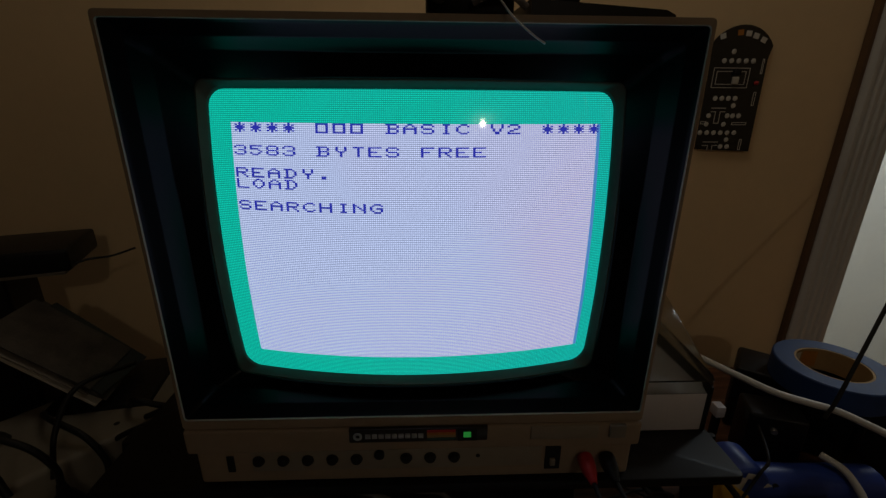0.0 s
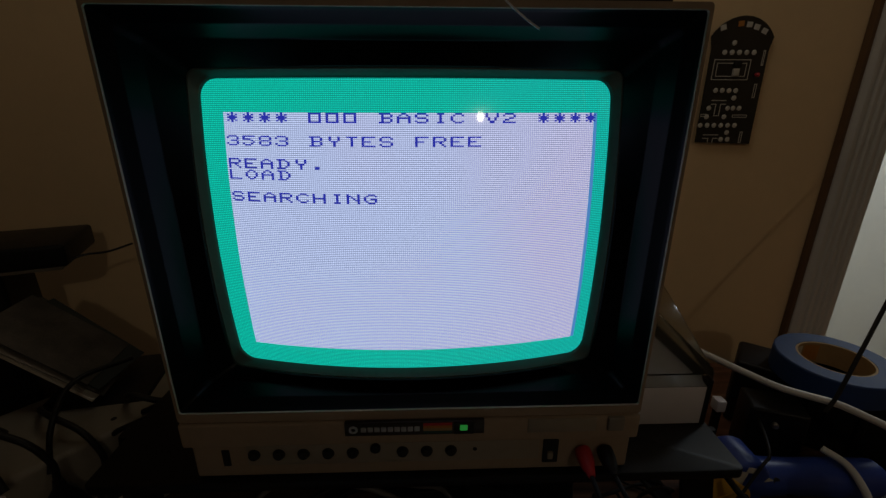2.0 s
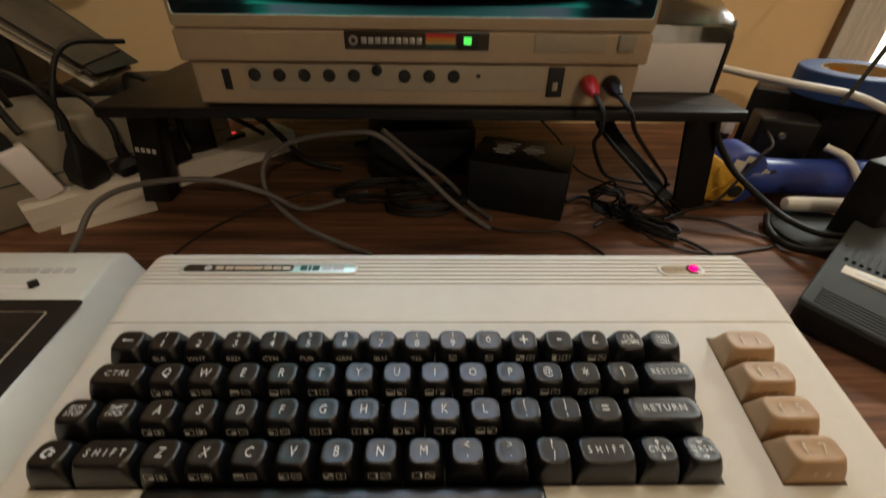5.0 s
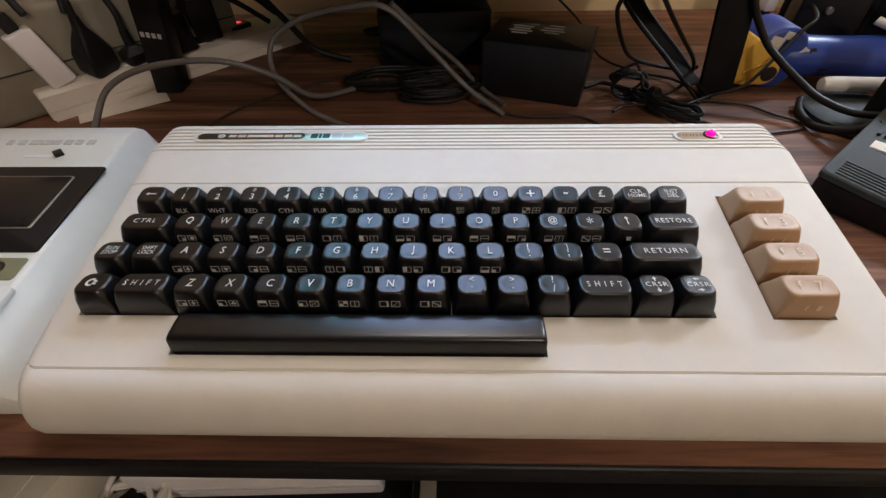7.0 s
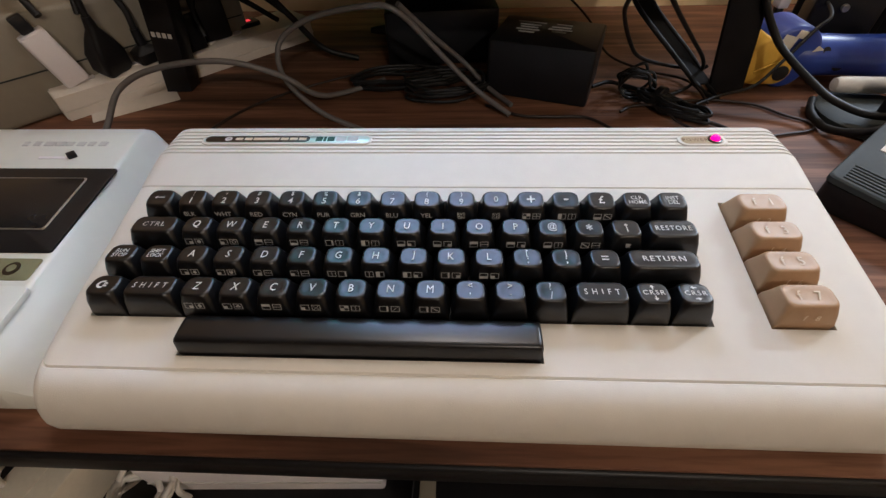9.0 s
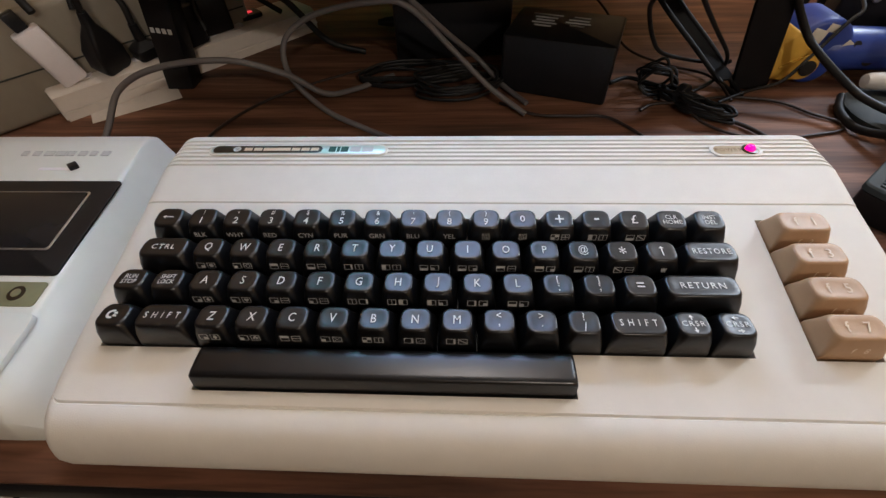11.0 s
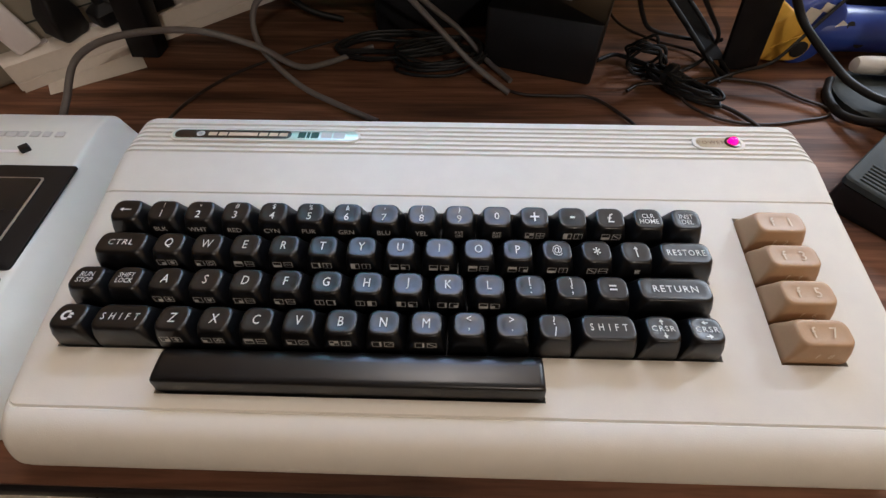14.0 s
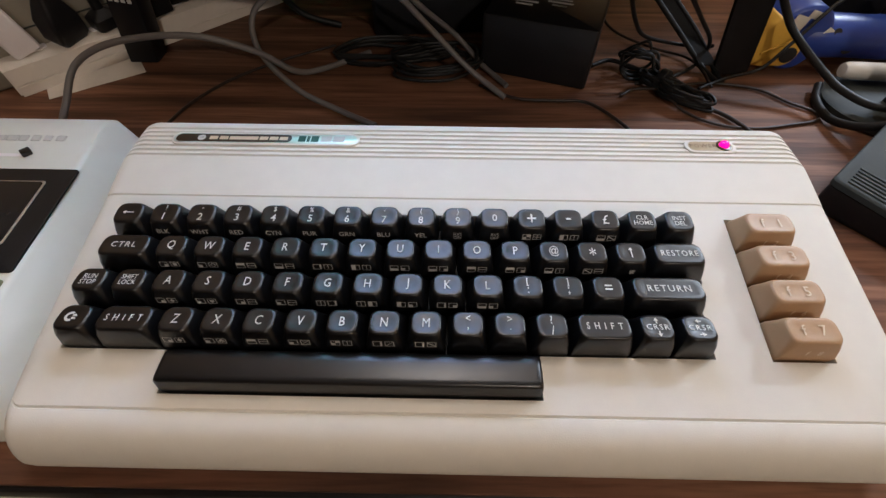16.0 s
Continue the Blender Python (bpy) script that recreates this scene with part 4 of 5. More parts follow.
part("lid", lid, SCREENGLASS, dbox, "scratched clear lid")

# on the monitor
stand = thing("antenna_stand", "black flat plastic stand with a post on the monitor's top", "stand")
MT = 1.2325
wedge = bmesh.new()
loft(wedge, [[(x, y, z) for x, y, z in ((0.075, 0.352, MT), (0.075, 0.352, MT + 0.009), (0.075, 0.44, MT + 0.014), (0.075, 0.44, MT))],
             [(x, y, z) for x, y, z in ((0.158, 0.352, MT), (0.158, 0.352, MT + 0.004), (0.158, 0.44, MT + 0.009), (0.158, 0.44, MT))],
             [(x, y, z) for x, y, z in ((0.166, 0.356, MT), (0.166, 0.356, MT + 0.002), (0.166, 0.43, MT + 0.004), (0.166, 0.43, MT))]])
part("foot_plate", wedge, BLACK, stand)
part("post", box((0.098, 0.375, MT + 0.008), (0.112, 0.389, MT + 0.12), 0.002), BLACK, stand)
gadget = thing("adapter_box", "small black electronic adapter with a looped lead on the monitor", "adapter")
part("body", box((0.012, 0.356, MT), (0.066, 0.41, MT + 0.024), 0.003), BLACK, gadget)
part("plug_end", turned([(0.006, 0), (0.0062, 0.012), (0.004, 0.016), (0.0002, 0.016)], 14, pose(0.020, 0.356, MT + 0.012, 90, 0, 0)), METAL, gadget, "metal plug")
part("loop", tube([(0.040, 0.352, MT + 0.006), (0.050, 0.349, MT + 0.010), (0.062, 0.349, MT + 0.010), (0.072, 0.351, MT + 0.004)], 0.0022, 8), GREYCABLE, gadget, "grey looped lead", None, 60)
cable("thin white wire hanging over the monitor's front", [(0.046, 0.380, MT + 0.020), (0.052, 0.352, MT + 0.012), (0.062, 0.342, MT - 0.002), (0.074, 0.340, MT - 0.012), (0.082, 0.340, MT - 0.017)], 0.0006, WHITECABLE, "wire", "wire")

# ---- tape recorder beside the computer ----
recorder = thing("cassette_recorder", "pale grey cassette recorder with a dark tape window", "tape recorder")
RX0, RX1 = -0.352, -0.1775


def rec_top(y):
    return 0.7925 + 0.075 * (y - 0.06)


bm = bmesh.new()
rings = []
prof = [(0.046, 0.752), (0.043, 0.760), (0.046, 0.776), (0.054, 0.787), (0.066, 0.7935), (0.10, rec_top(0.10)), (0.15, rec_top(0.15)), (0.20, rec_top(0.20)), (0.225, rec_top(0.225)), (0.240, rec_top(0.225) - 0.0015), (0.246, 0.799), (0.249, 0.790), (0.250, 0.752)]
for t, inx, drop in ((0, 0.0, 0.056), (0, 0.002, 0.046), (0, 0.0210, 0.0022), (0, 0.0222, 0.0006), (0, 0.0245, 0.0), (1, 0.0245, 0.0), (1, 0.0222, 0.0006), (1, 0.0210, 0.0022), (1, 0.002, 0.046), (1, 0.0, 0.056)):
    x = RX0 + inx if t == 0 else RX1 - inx
    k = drop / 0.056
    rings.append([(x - (0.010 * (y - 0.06) / 0.18 if t else 0), y + (0.004 * k if y < 0.06 else -0.003 * k), max(0.752, z - drop * (z - 0.752) / 0.045)) for y, z in prof])
loft(bm, rings)
part("case", bm, PALE, recorder, "pale grey plastic case", None, 40)


def rec_plate(name, x0, x1, y0, y1, lift, thick, material, parent, label="", r=0.002):
    cy = (y0 + y1) / 2
    return part(name, slab(x1 - x0, y1 - y0, r, 0, thick, 0.0004, 4), material, parent, label, pose((x0 + x1) / 2, cy, rec_top(cy) + lift, math.degrees(math.atan(0.075)), 0, 0), 35)


OLIVE = node_mat("olive_plate", (0.20, 0.20, 0.115), 0.4, vary=0.1)
SMOKED = node_mat("smoked_window", (0.012, 0.012, 0.013), 0.2, vary=0.2, scale=20)
SMOKED.node_tree.nodes["Principled BSDF"].inputs["Specular IOR Level"].default_value = 0.25
lid2 = rec_plate("tape_door", -0.332, -0.2035, 0.1165, 0.1900, -0.0006, 0.0016, BLACK, recorder, "black cassette door")
rec_plate("window_frame", -0.316, -0.2175, 0.1330, 0.1795, 0.0010, 0.0008, METAL, recorder, "thin pale window line")
rec_plate("window", -0.3150, -0.2185, 0.1340, 0.1785, 0.0012, 0.0009, SMOKED, recorder, "smoked tape window")
rec_plate("emblem_plate", -0.243, -0.2045, 0.0975, 0.1125, -0.0004, 0.0010, OLIVE, recorder, "olive plate with a dark emblem")
for k in range(2):
    part("emblem", turned([(0.0045 - 0.002 * k, 0), (0.0045 - 0.002 * k, 0.0003), (0.0002, 0.0003)], 16), BADGEBLACK if k == 0 else OLIVE, recorder, "", pose(-0.2180, 0.105, rec_top(0.105) + 0.0006 + 0.0004 * k, 4.3, 0, 0))
for i in range(4):
    rec_plate("piano_key", -0.346 + 0.037 * i + 0.002, -0.346 + 0.037 * (i + 1), 0.062, 0.0925, -0.0010, 0.0034, PALE, recorder, "pale push key", 0.003)
rec_plate("slider_slot", -0.268, -0.246, 0.2010, 0.2035, -0.0002, 0.0005, PLUGWHITE, recorder, "white slider mark", 0.0005)
part("slider", slab(0.0055, 0.0055, 0.0006, 0, 0.003, 0.0005, 2), BLACK, recorder, "black slider knob", pose(-0.2440, 0.2035, rec_top(0.2035), 4, 0, 45))
for i, wd in enumerate((0.0050, 0.0060, 0.0078, 0.0078, 0.0060, 0.0060, 0.0052, 0.0060)):
    x = -0.290 + 0.0082 * i
    rec_plate("name_bar", x, x + wd, 0.2155, 0.2200, 0.00005, 0.0003, GREYLEGEND, recorder, "", 0.0004)

# ---- power strip and what is plugged in ----
STRIPM = Matrix.Translation((-0.378, 0.347, DESK)) @ Matrix.Rotation(radians(48), 4, "Z")
strip = thing("power_strip", "ivory plastic power strip with a lit red switch", "power strip", STRIPM)
bm = bmesh.new()
loft(bm, [[(x, y, z) for y, z in ((-0.002, 0.0005), (-0.002, 0.009), (-0.0012, 0.0095), (-0.0012, 0.0105), (-0.002, 0.011), (-0.001, 0.025), (0.004, 0.028), (0.054, 0.028), (0.059, 0.025), (0.060, 0.0005))] for x in (0.0, 0.30)])
bmesh.ops.bevel(bm, geom=[e for e in bm.edges if abs(e.verts[0].co.x - e.verts[1].co.x) < 1e-6], offset=0.0015, segments=2, affect="EDGES")
part("housing", bm, STRIP, strip)
for i in range(6):
    part("outlet", slab(0.028, 0.030, 0.006, 0.0278, 0.0292, 0.0004, 4), PLUGWHITE, strip, "pale outlet face", pose(0.030 + 0.0335 * i, 0.026, 0))
sw = part("switch", slab(0.030, 0.022, 0.003, 0.0278, 0.0330, 0.001, 3), BLACK, strip, "black rocker switch", pose(0.228, 0.034, 0))
part("switch_lamp", slab(0.012, 0.007, 0.001, 0.0330, 0.0338, 0.0003, 2), NEON, sw, "glowing red lamp", pose(0.0, 0.0, 0))
tagged(part("paper_slip", slab(0.085, 0.04, 0.001, DESK + 0.0003, DESK + 0.0008, 0.0001, 2), STRIP, None, "", pose(-0.328, 0.385, 0, 0, 0, 36)), "grey-beige paper slip lying under the power strip", "paper")


def strip_at(x, y, z=0.0292):
    return STRIPM @ Matrix.Translation((x, y, z))


charger = thing("usb_charger", "white block charger in the power strip with a black lead", "charger", strip_at(0.028, 0.016) @ pose(0, 0, 0, 0, -14, 0))
part("body", slab(0.024, 0.024, 0.004, 0.0005, 0.052, 0.002, 4), PLUGWHITE, charger)
part("plug", box((-0.006, -0.004, 0.0522), (0.006, 0.004, 0.068), 0.0015), BLACK, charger, "black plug")
def mains_plug(q, lab, levels, turn, tilt=(12, -6)):
    """Moulded plug in the strip with its lead going up and back."""
    pl = thing("mains_plug", lab, "plug", strip_at(*q) @ pose(0, 0, 0, tilt[0], tilt[1], turn), "plugs in the strip")
    part("body", loft(bmesh.new(), [[(x, y, z) for x, y in rounded(w, d, 0.004, 4)] for w, d, z in levels]), BLACK, pl)
    h = levels[-1][2]
    part("lead", tube([(0, 0, h - 0.002), (0.002, 0.004, h + 0.02), (-0.004, 0.02, h + 0.046), (-0.015, 0.06, h + 0.054), (-0.01, 0.11, h + 0.031), (0.01, 0.15, h - 0.014)], 0.0032, 8), RUBBER, pl, "black lead", None, 60)


mains_plug((0.064, 0.014), "black moulded mains plug leaning in the power strip", ((0.026, 0.022, 0.0005), (0.031, 0.026, 0.005), (0.030, 0.025, 0.022), (0.020, 0.018, 0.036), (0.011, 0.011, 0.046), (0.008, 0.008, 0.058)), 20)
mains_plug((0.100, 0.012), "short square black mains plug in the power strip", ((0.024, 0.020, 0.0005), (0.026, 0.022, 0.002), (0.026, 0.022, 0.011), (0.020, 0.016, 0.0145), (0.010, 0.010, 0.018), (0.008, 0.008, 0.034)), 8, (4, -3))
for q, sz, turn, lab in (((0.142, 0.010), (0.034, 0.036, 0.040), 12, "black power adapter block leaning beside the riser leg"), ((0.182, 0.030), (0.034, 0.046, 0.046), -4, "black power adapter block"), ((0.120, 0.044), (0.026, 0.024, 0.050), 8, "tall black power adapter block")):
    ad = thing("power_adapter", lab, "power adapter", strip_at(*q) @ pose(0, 0, 0, 0, 0, turn), "adapters in the strip")
    part("body", slab(sz[0], sz[1], 0.004, 0.0005, sz[2], 0.002, 4), BLACK, ad)
    part("strain_relief", turned([(0.005, 0), (0.0042, 0.008), (0.003, 0.016), (0.0002, 0.016)], 12), RUBBER, ad, "", pose(0, 0, sz[2]))
cable("black mains lead arching over the strip", [(-0.44, 0.46, 0.83), (-0.41, 0.42, 0.872), (-0.385, 0.385, 0.876), (-0.372, 0.378, 0.852), (-0.3655, 0.375, 0.842)], 0.0036, RUBBER)
cable("black lead dropping behind the riser leg", [(-0.255, 0.50, 0.860), (-0.262, 0.478, 0.845), (-0.268, 0.462, 0.82), (-0.262, 0.455, 0.795)], 0.0032, RUBBER)
cable("black lead tangled over the power strip", [(-0.345, 0.47, 0.80), (-0.325, 0.45, 0.835), (-0.300, 0.45, 0.85), (-0.27, 0.48, 0.845), (-0.23, 0.50, 0.82), (-0.20, 0.52, 0.79)], 0.0030, RUBBER)
cable("black lead tangled behind the adapters", [(-0.30, 0.52, 0.79), (-0.27, 0.50, 0.83), (-0.235, 0.485, 0.842), (-0.205, 0.49, 0.83), (-0.19, 0.52, 0.80)], 0.0034, RUBBER)
cable("thin black lead up to the riser", [(-0.350, 0.402, 0.835), (-0.352, 0.42, 0.875), (-0.345, 0.45, 0.905), (-0.32, 0.50, 0.90)], 0.0026, RUBBER)
cable("black mains lead over the power strip", [(-0.30, 0.47, 0.85), (-0.26, 0.46, 0.868), (-0.20, 0.46, 0.855), (-0.165, 0.47, 0.81), (-0.14, 0.485, 0.77), (-0.10, 0.49, 0.755)], 0.0034, RUBBER)
cable("black mains lead running to the wall", [(-0.34, 0.50, 0.84), (-0.31, 0.47, 0.872), (-0.28, 0.475, 0.86), (-0.255, 0.50, 0.84)], 0.0034, RUBBER)
# grey cables
cable("grey round cable looping over the desk", [(-0.305, 0.285, 0.7545), (-0.304, 0.310, 0.768), (-0.295, 0.336, 0.790), (-0.255, 0.343, 0.806), (-0.190, 0.343, 0.812), (-0.145, 0.352, 0.795), (-0.120, 0.368, 0.768), (-0.100, 0.395, 0.7565), (-0.06, 0.43, 0.755)], 0.0028, GREYCABLE)
cable("grey round cable arching under the riser", [(-0.04, 0.305, 0.7545), (-0.075, 0.325, 0.756), (-0.115, 0.345, 0.764), (-0.148, 0.368, 0.786), (-0.150, 0.385, 0.812), (-0.118, 0.388, 0.832), (-0.060, 0.368, 0.848), (-0.030, 0.362, 0.846), (0.005, 0.375, 0.806), (0.040, 0.371, 0.772), (0.075, 0.352, 0.7535)], 0.0026, GREYCABLE)
cable("grey round cable beside the arch", [(-0.030, 0.375, 0.848), (0.000, 0.40, 0.81), (0.030, 0.425, 0.775), (0.055, 0.405, 0.757), (0.078, 0.372, 0.7535)], 0.0026, GREYCABLE)
# supply block under the riser
psu = thing("power_supply", "large black power supply block with grey print under the riser", "power supply", pose(0.1157, 0.4253, DESK, 0, 0, -19.5))
bm = slab(0.106, 0.079, 0.004, 0.0005, 0.056, 0.002, 4)
part("body", bm, BLACK, psu)
for i, (x, y, wd) in enumerate(((-0.022, 0.006, 0.022), (-0.022, -0.001, 0.018), (-0.022, -0.008, 0.024), (-0.022, -0.015, 0.016), (0.010, 0.006, 0.020), (0.010, -0.001, 0.024), (0.010, -0.008, 0.014), (-0.022, 0.014, 0.030), (0.012, 0.014, 0.016))):
    part("print_bar", box((x - wd / 2, y + 0.006, 0.0558), (x + wd / 2, y + 0.0085, 0.0564)), GREYLEGEND, psu, "", None, 0)
brick = thing("power_supply", "second black power block in the shade under the riser", "power supply", pose(0.00, 0.520, DESK, 0, 0, 6))
part("body", slab(0.13, 0.08, 0.004, 0.0005, 0.06, 0.002, 4), BLACK, brick)
part("lead_boot", turned([(0.006, 0), (0.005, 0.01), (0.003, 0.02), (0.0002, 0.02)], 12, pose(-0.065, 0, 0.03, 0, -90, 0)), RUBBER, brick)


def coil(label, cx, cy, rx, ry, turns, r, tilt, lift=0.004, seed=1):
    rnd = random.Random(seed)
    pts = []
    for k in range(turns * 9):
        a = 2 * math.pi * k / 9
        w = 1 + rnd.uniform(-0.16, 0.16)
        u, v = rx * w * math.cos(a), ry * w * math.sin(a)
        pts.append((cx + u * math.cos(tilt) - v * math.sin(tilt), cy + u * math.sin(tilt) + v * math.cos(tilt), DESK + r + lift * (k / 9) + rnd.uniform(0, 0.004)))
    return cable(label, pts, r, RUBBER, "cable_coil", "cable", 5, 6)


coil("coiled thin black cable in a bundle on the desk", 0.012, 0.405, 0.042, 0.026, 5, 0.0016, 0.2, 0.003, 3)
coil("loose loops of black cable on the desk", -0.035, 0.425, 0.055, 0.022, 4, 0.0018, 0.1, 0.003, 4)
def hank(label, cx, cy, w, h, turns, r, turn, seed):
    """Upright loops of thin cable leaning against one another."""
    rnd = random.Random(seed)
    pts = []
    for k in range(turns * 9):
        a = 2 * math.pi * k / 9 - math.pi / 2
        g = 1 + rnd.uniform(-0.2, 0.12)
        u, v = w * g * math.cos(a), 0.007 * (k / 9 - turns / 2) + rnd.uniform(-0.002, 0.002)
        pts.append((cx + u * math.cos(turn) - v * math.sin(turn), cy + u * math.sin(turn) + v * math.cos(turn), DESK + r + 0.0005 + h * g * (1 + math.sin(a)) * 0.5))
    return cable(label, pts, r, RUBBER, "cable_coil", "cable", 5, 6)


hank("tied hank of thin black cable on the desk", 0.207, 0.398, 0.017, 0.026, 5, 0.0016, -0.2, 5)
coil("tied hank end of black cable on the desk", 0.238, 0.352, 0.026, 0.009, 6, 0.0015, -0.75, 0.002, 6)
coil("tied hank middle of black cable on the desk", 0.222, 0.372, 0.020, 0.007, 5, 0.0016, -0.75, 0.0025, 7)
tagged(part("cable_tie", turned([(0.010, -0.004), (0.011, -0.003), (0.011, 0.003), (0.010, 0.004)], 14, pose(0.224, 0.372, DESK + 0.011, 90, 0, 40)), BLACK), "black strap round the cable hank", "cable tie")
cable("thin black lead across the desk", [(-0.225, 0.300, 0.752), (-0.215, 0.338, 0.752), (-0.19, 0.38, 0.752), (-0.15, 0.417, 0.752), (-0.10, 0.45, 0.752)], 0.0014, LEADBROWN)
cable("thin black lead by the supply block", [(0.165, 0.405, 0.757), (0.185, 0.418, 0.756), (0.20, 0.41, 0.756), (0.215, 0.395, 0.757)], 0.0022, RUBBER)
cable("thin black lead in front of the supply block", [(0.052, 0.375, 0.7525), (0.085, 0.353, 0.7525), (0.12, 0.350, 0.7525), (0.150, 0.348, 0.7525), (0.172, 0.322, 0.7525), (0.185, 0.295, 0.7525)], 0.0015, LEADBROWN)
cable("thin black lead from the hank", [(0.185, 0.36, 0.752), (0.20, 0.37, 0.753), (0.22, 0.365, 0.757)], 0.0015, LEADBROWN)
cable("black lead leaving the cable hank", [(0.240, 0.345, 0.756), (0.262, 0.338, 0.753), (0.276, 0.322, 0.753), (0.283, 0.300, 0.753), (0.27, 0.27, 0.753)], 0.0019, LEADBROWN)
cable("thin brown-black lead bent on the desk", [(0.236, 0.375, 0.753), (0.275, 0.384, 0.752), (0.318, 0.375, 0.752), (0.340, 0.352, 0.752), (0.356, 0.338, 0.752), (0.350, 0.325, 0.752), (0.325, 0.318, 0.752), (0.29, 0.312, 0.752), (0.258, 0.318, 0.752), (0.236, 0.335, 0.753), (0.225, 0.352, 0.757)], 0.0013, LEADBROWN)
cable("thin black lead falling behind the desk things", [(0.150, 0.62, 0.80), (0.185, 0.55, 0.778), (0.200, 0.49, 0.758), (0.235, 0.455, 0.753), (0.268, 0.43, 0.754), (0.274, 0.40, 0.756), (0.275, 0.375, 0.753)], 0.0014, LEADBROWN)
cable("thick black cable running to the dark device", [(0.297, 0.398, 0.861), (0.303, 0.40, 0.837), (0.325, 0.395, 0.807), (0.337, 0.38, 0.794), (0.356, 0.36, 0.779), (0.368, 0.34, 0.772), (0.390, 0.32, 0.769), (0.430, 0.305, 0.775)], 0.0034, RUBBER)
cable("black cable crossing the blue tool", [(0.262, 0.372, 0.753), (0.295, 0.388, 0.756), (0.325, 0.393, 0.763), (0.346, 0.402, 0.783), (0.360, 0.408, 0.800), (0.370, 0.412, 0.812), (0.382, 0.42, 0.817), (0.40, 0.45, 0.816), (0.42, 0.49, 0.812)], 0.0017, RUBBER)

# ---- right of the riser ----
tool = thing("label_gun", "blue plastic hand tool with a yellow nose and white stickers", "hand tool", pose(0.354, 0.4120, DESK))


def lobes(y0, y1, circles, edge, n=14):
    """A plate lying upright in x and z, the smooth hull round a few circles, with softened rims."""
    def ring(y, grow):
        pts = []
        for k in range(n * 4):
            a = 2 * math.pi * k / (n * 4)
            d = Vector((math.cos(a), math.sin(a)))
            r = max(Vector((cx, cz)).dot(d) + cr + grow for cx, cz, cr in circles)
            pts.append((d, r))
        out = []
        for k in range(len(pts)):
            (d0, r0), (d1, r1) = pts[k], pts[(k + 1) % len(pts)]
            den = d0.x * d1.y - d0.y * d1.x
            out.append(((r0 * d1.y - r1 * d0.y) / den, y, (r1 * d0.x - r0 * d1.x) / den))
        return out
    b = bmesh.new()
    loft(b, [ring(y0, -edge), ring(y0 + edge * 0.35, -edge * 0.35), ring(y0 + edge, 0), ring(y1 - edge, 0), ring(y1, -edge)])
    return b


part("head", lobes(0.0, 0.046, ((0.004, 0.0335, 0.0290), (0.008, 0.0200, 0.0195)), 0.004), BLUE, tool, "rounded blue head")
part("nose", lobes(-0.0026, 0.030, ((-0.033, 0.0120, 0.005), (-0.032, 0.040, 0.003), (-0.023, 0.049, 0.003), (-0.002, 0.0190, 0.0135)), 0.0022), YELLOW, tool, "yellow nose piece")
part("nose_rib", box((-0.030, -0.0042, -0.0012), (-0.004, -0.0022, 0.0012), 0.0006), YELLOW, tool, "", pose(0, 0, 0.033, 0, -28, 0))
part("nose_hole", turned([(0.0075, 0), (0.0075, 0.003), (0.0060, 0.0034), (0.0002, 0.0034)], 20, pose(0.001, -0.0008, 0.0180, 90, 0, 0)), DARKHOLE, tool)
part("handle", turned([(0.0002, 0), (0.016, 0.001), (0.020, 0.010), (0.0205, 0.025), (0.0195, 0.06), (0.0205, 0.11), (0.020, 0.15), (0.014, 0.158), (0.0002, 0.159)], 24, pose(0.006, 0.018, 0.0290, 0, 90, -3)), BLUE, tool, "blue round handle")
for hx, hz, hr in ((0.036, 0.0385, 0.0036), (0.054, 0.0255, 0.0056)):
    part("screw_hole", turned([(hr, 0), (hr, 0.003), (0.0002, 0.003)], 14, pose(hx, -0.0004 + 0.0022 * (hz > 0.03), hz, 90 - 22 * (hz > 0.03), 0, 0)), DARKHOLE, tool)
for sx, sz, sw_, sd, a in ((-0.0065, 0.0440, 0.0135, 0.0200, 14), (0.0060, 0.0545, 0.0120, 0.0070, 14), (0.0255, 0.0360, 0.0075, 0.0150, 30)):
    part("sticker", slab(sw_, sd, 0.0006, 0, 0.0004, 0.0001, 2), PAPER, tool, "white sticker", pose(sx, -0.0028 if sx < -0.01 else -0.0004, sz, 90, a, 0))
marker = thing("marker_pen", "white round marker pen lying in front of the blue tool", "pen", pose(0.388, 0.378, DESK + 0.0205, 0, 90, -4))
part("barrel", turned([(0.0002, 0), (0.006, 0.001), (0.0074, 0.005), (0.0078, 0.012), (0.0078, 0.10), (0.006, 0.104), (0.0002, 0.104)], 16), WHITECABLE, marker)
crate = thing("equipment_case", "black plastic equipment case against the wall", "case", pose(0.432, 0.553, DESK, 0, 0, -38))
part("body", box((0.0, 0.0, 0.0005), (0.20, 0.068, 0.096), 0.005, 3), BLACK, crate)
for i in range(2):
    part("rib", box((0.08 + 0.05 * i, -0.003, 0.012), (0.088 + 0.05 * i, 0.0, 0.09), 0.001), BLACK, crate)
adapter = thing("power_adapter", "black adapter block with a small metal socket before the case", "power adapter", pose(0.405, 0.482, DESK, 0, 0, -20))
part("body", box((0.0, 0.0, 0.0005), (0.062, 0.045, 0.078), 0.004, 3), BLACK, adapter)
part("jack", turned([(0.0035, 0), (0.0040, 0.004), (0.003, 0.006), (0.0002, 0.006)], 12, pose(0.027, 0.0008, 0.060, 90, 0, 0)), METAL, adapter, "small metal socket")
roll = thing("masking_tape", "roll of blue masking tape lying on a black case", "tape roll", pose(0.520, 0.510, DESK + 0.0965))
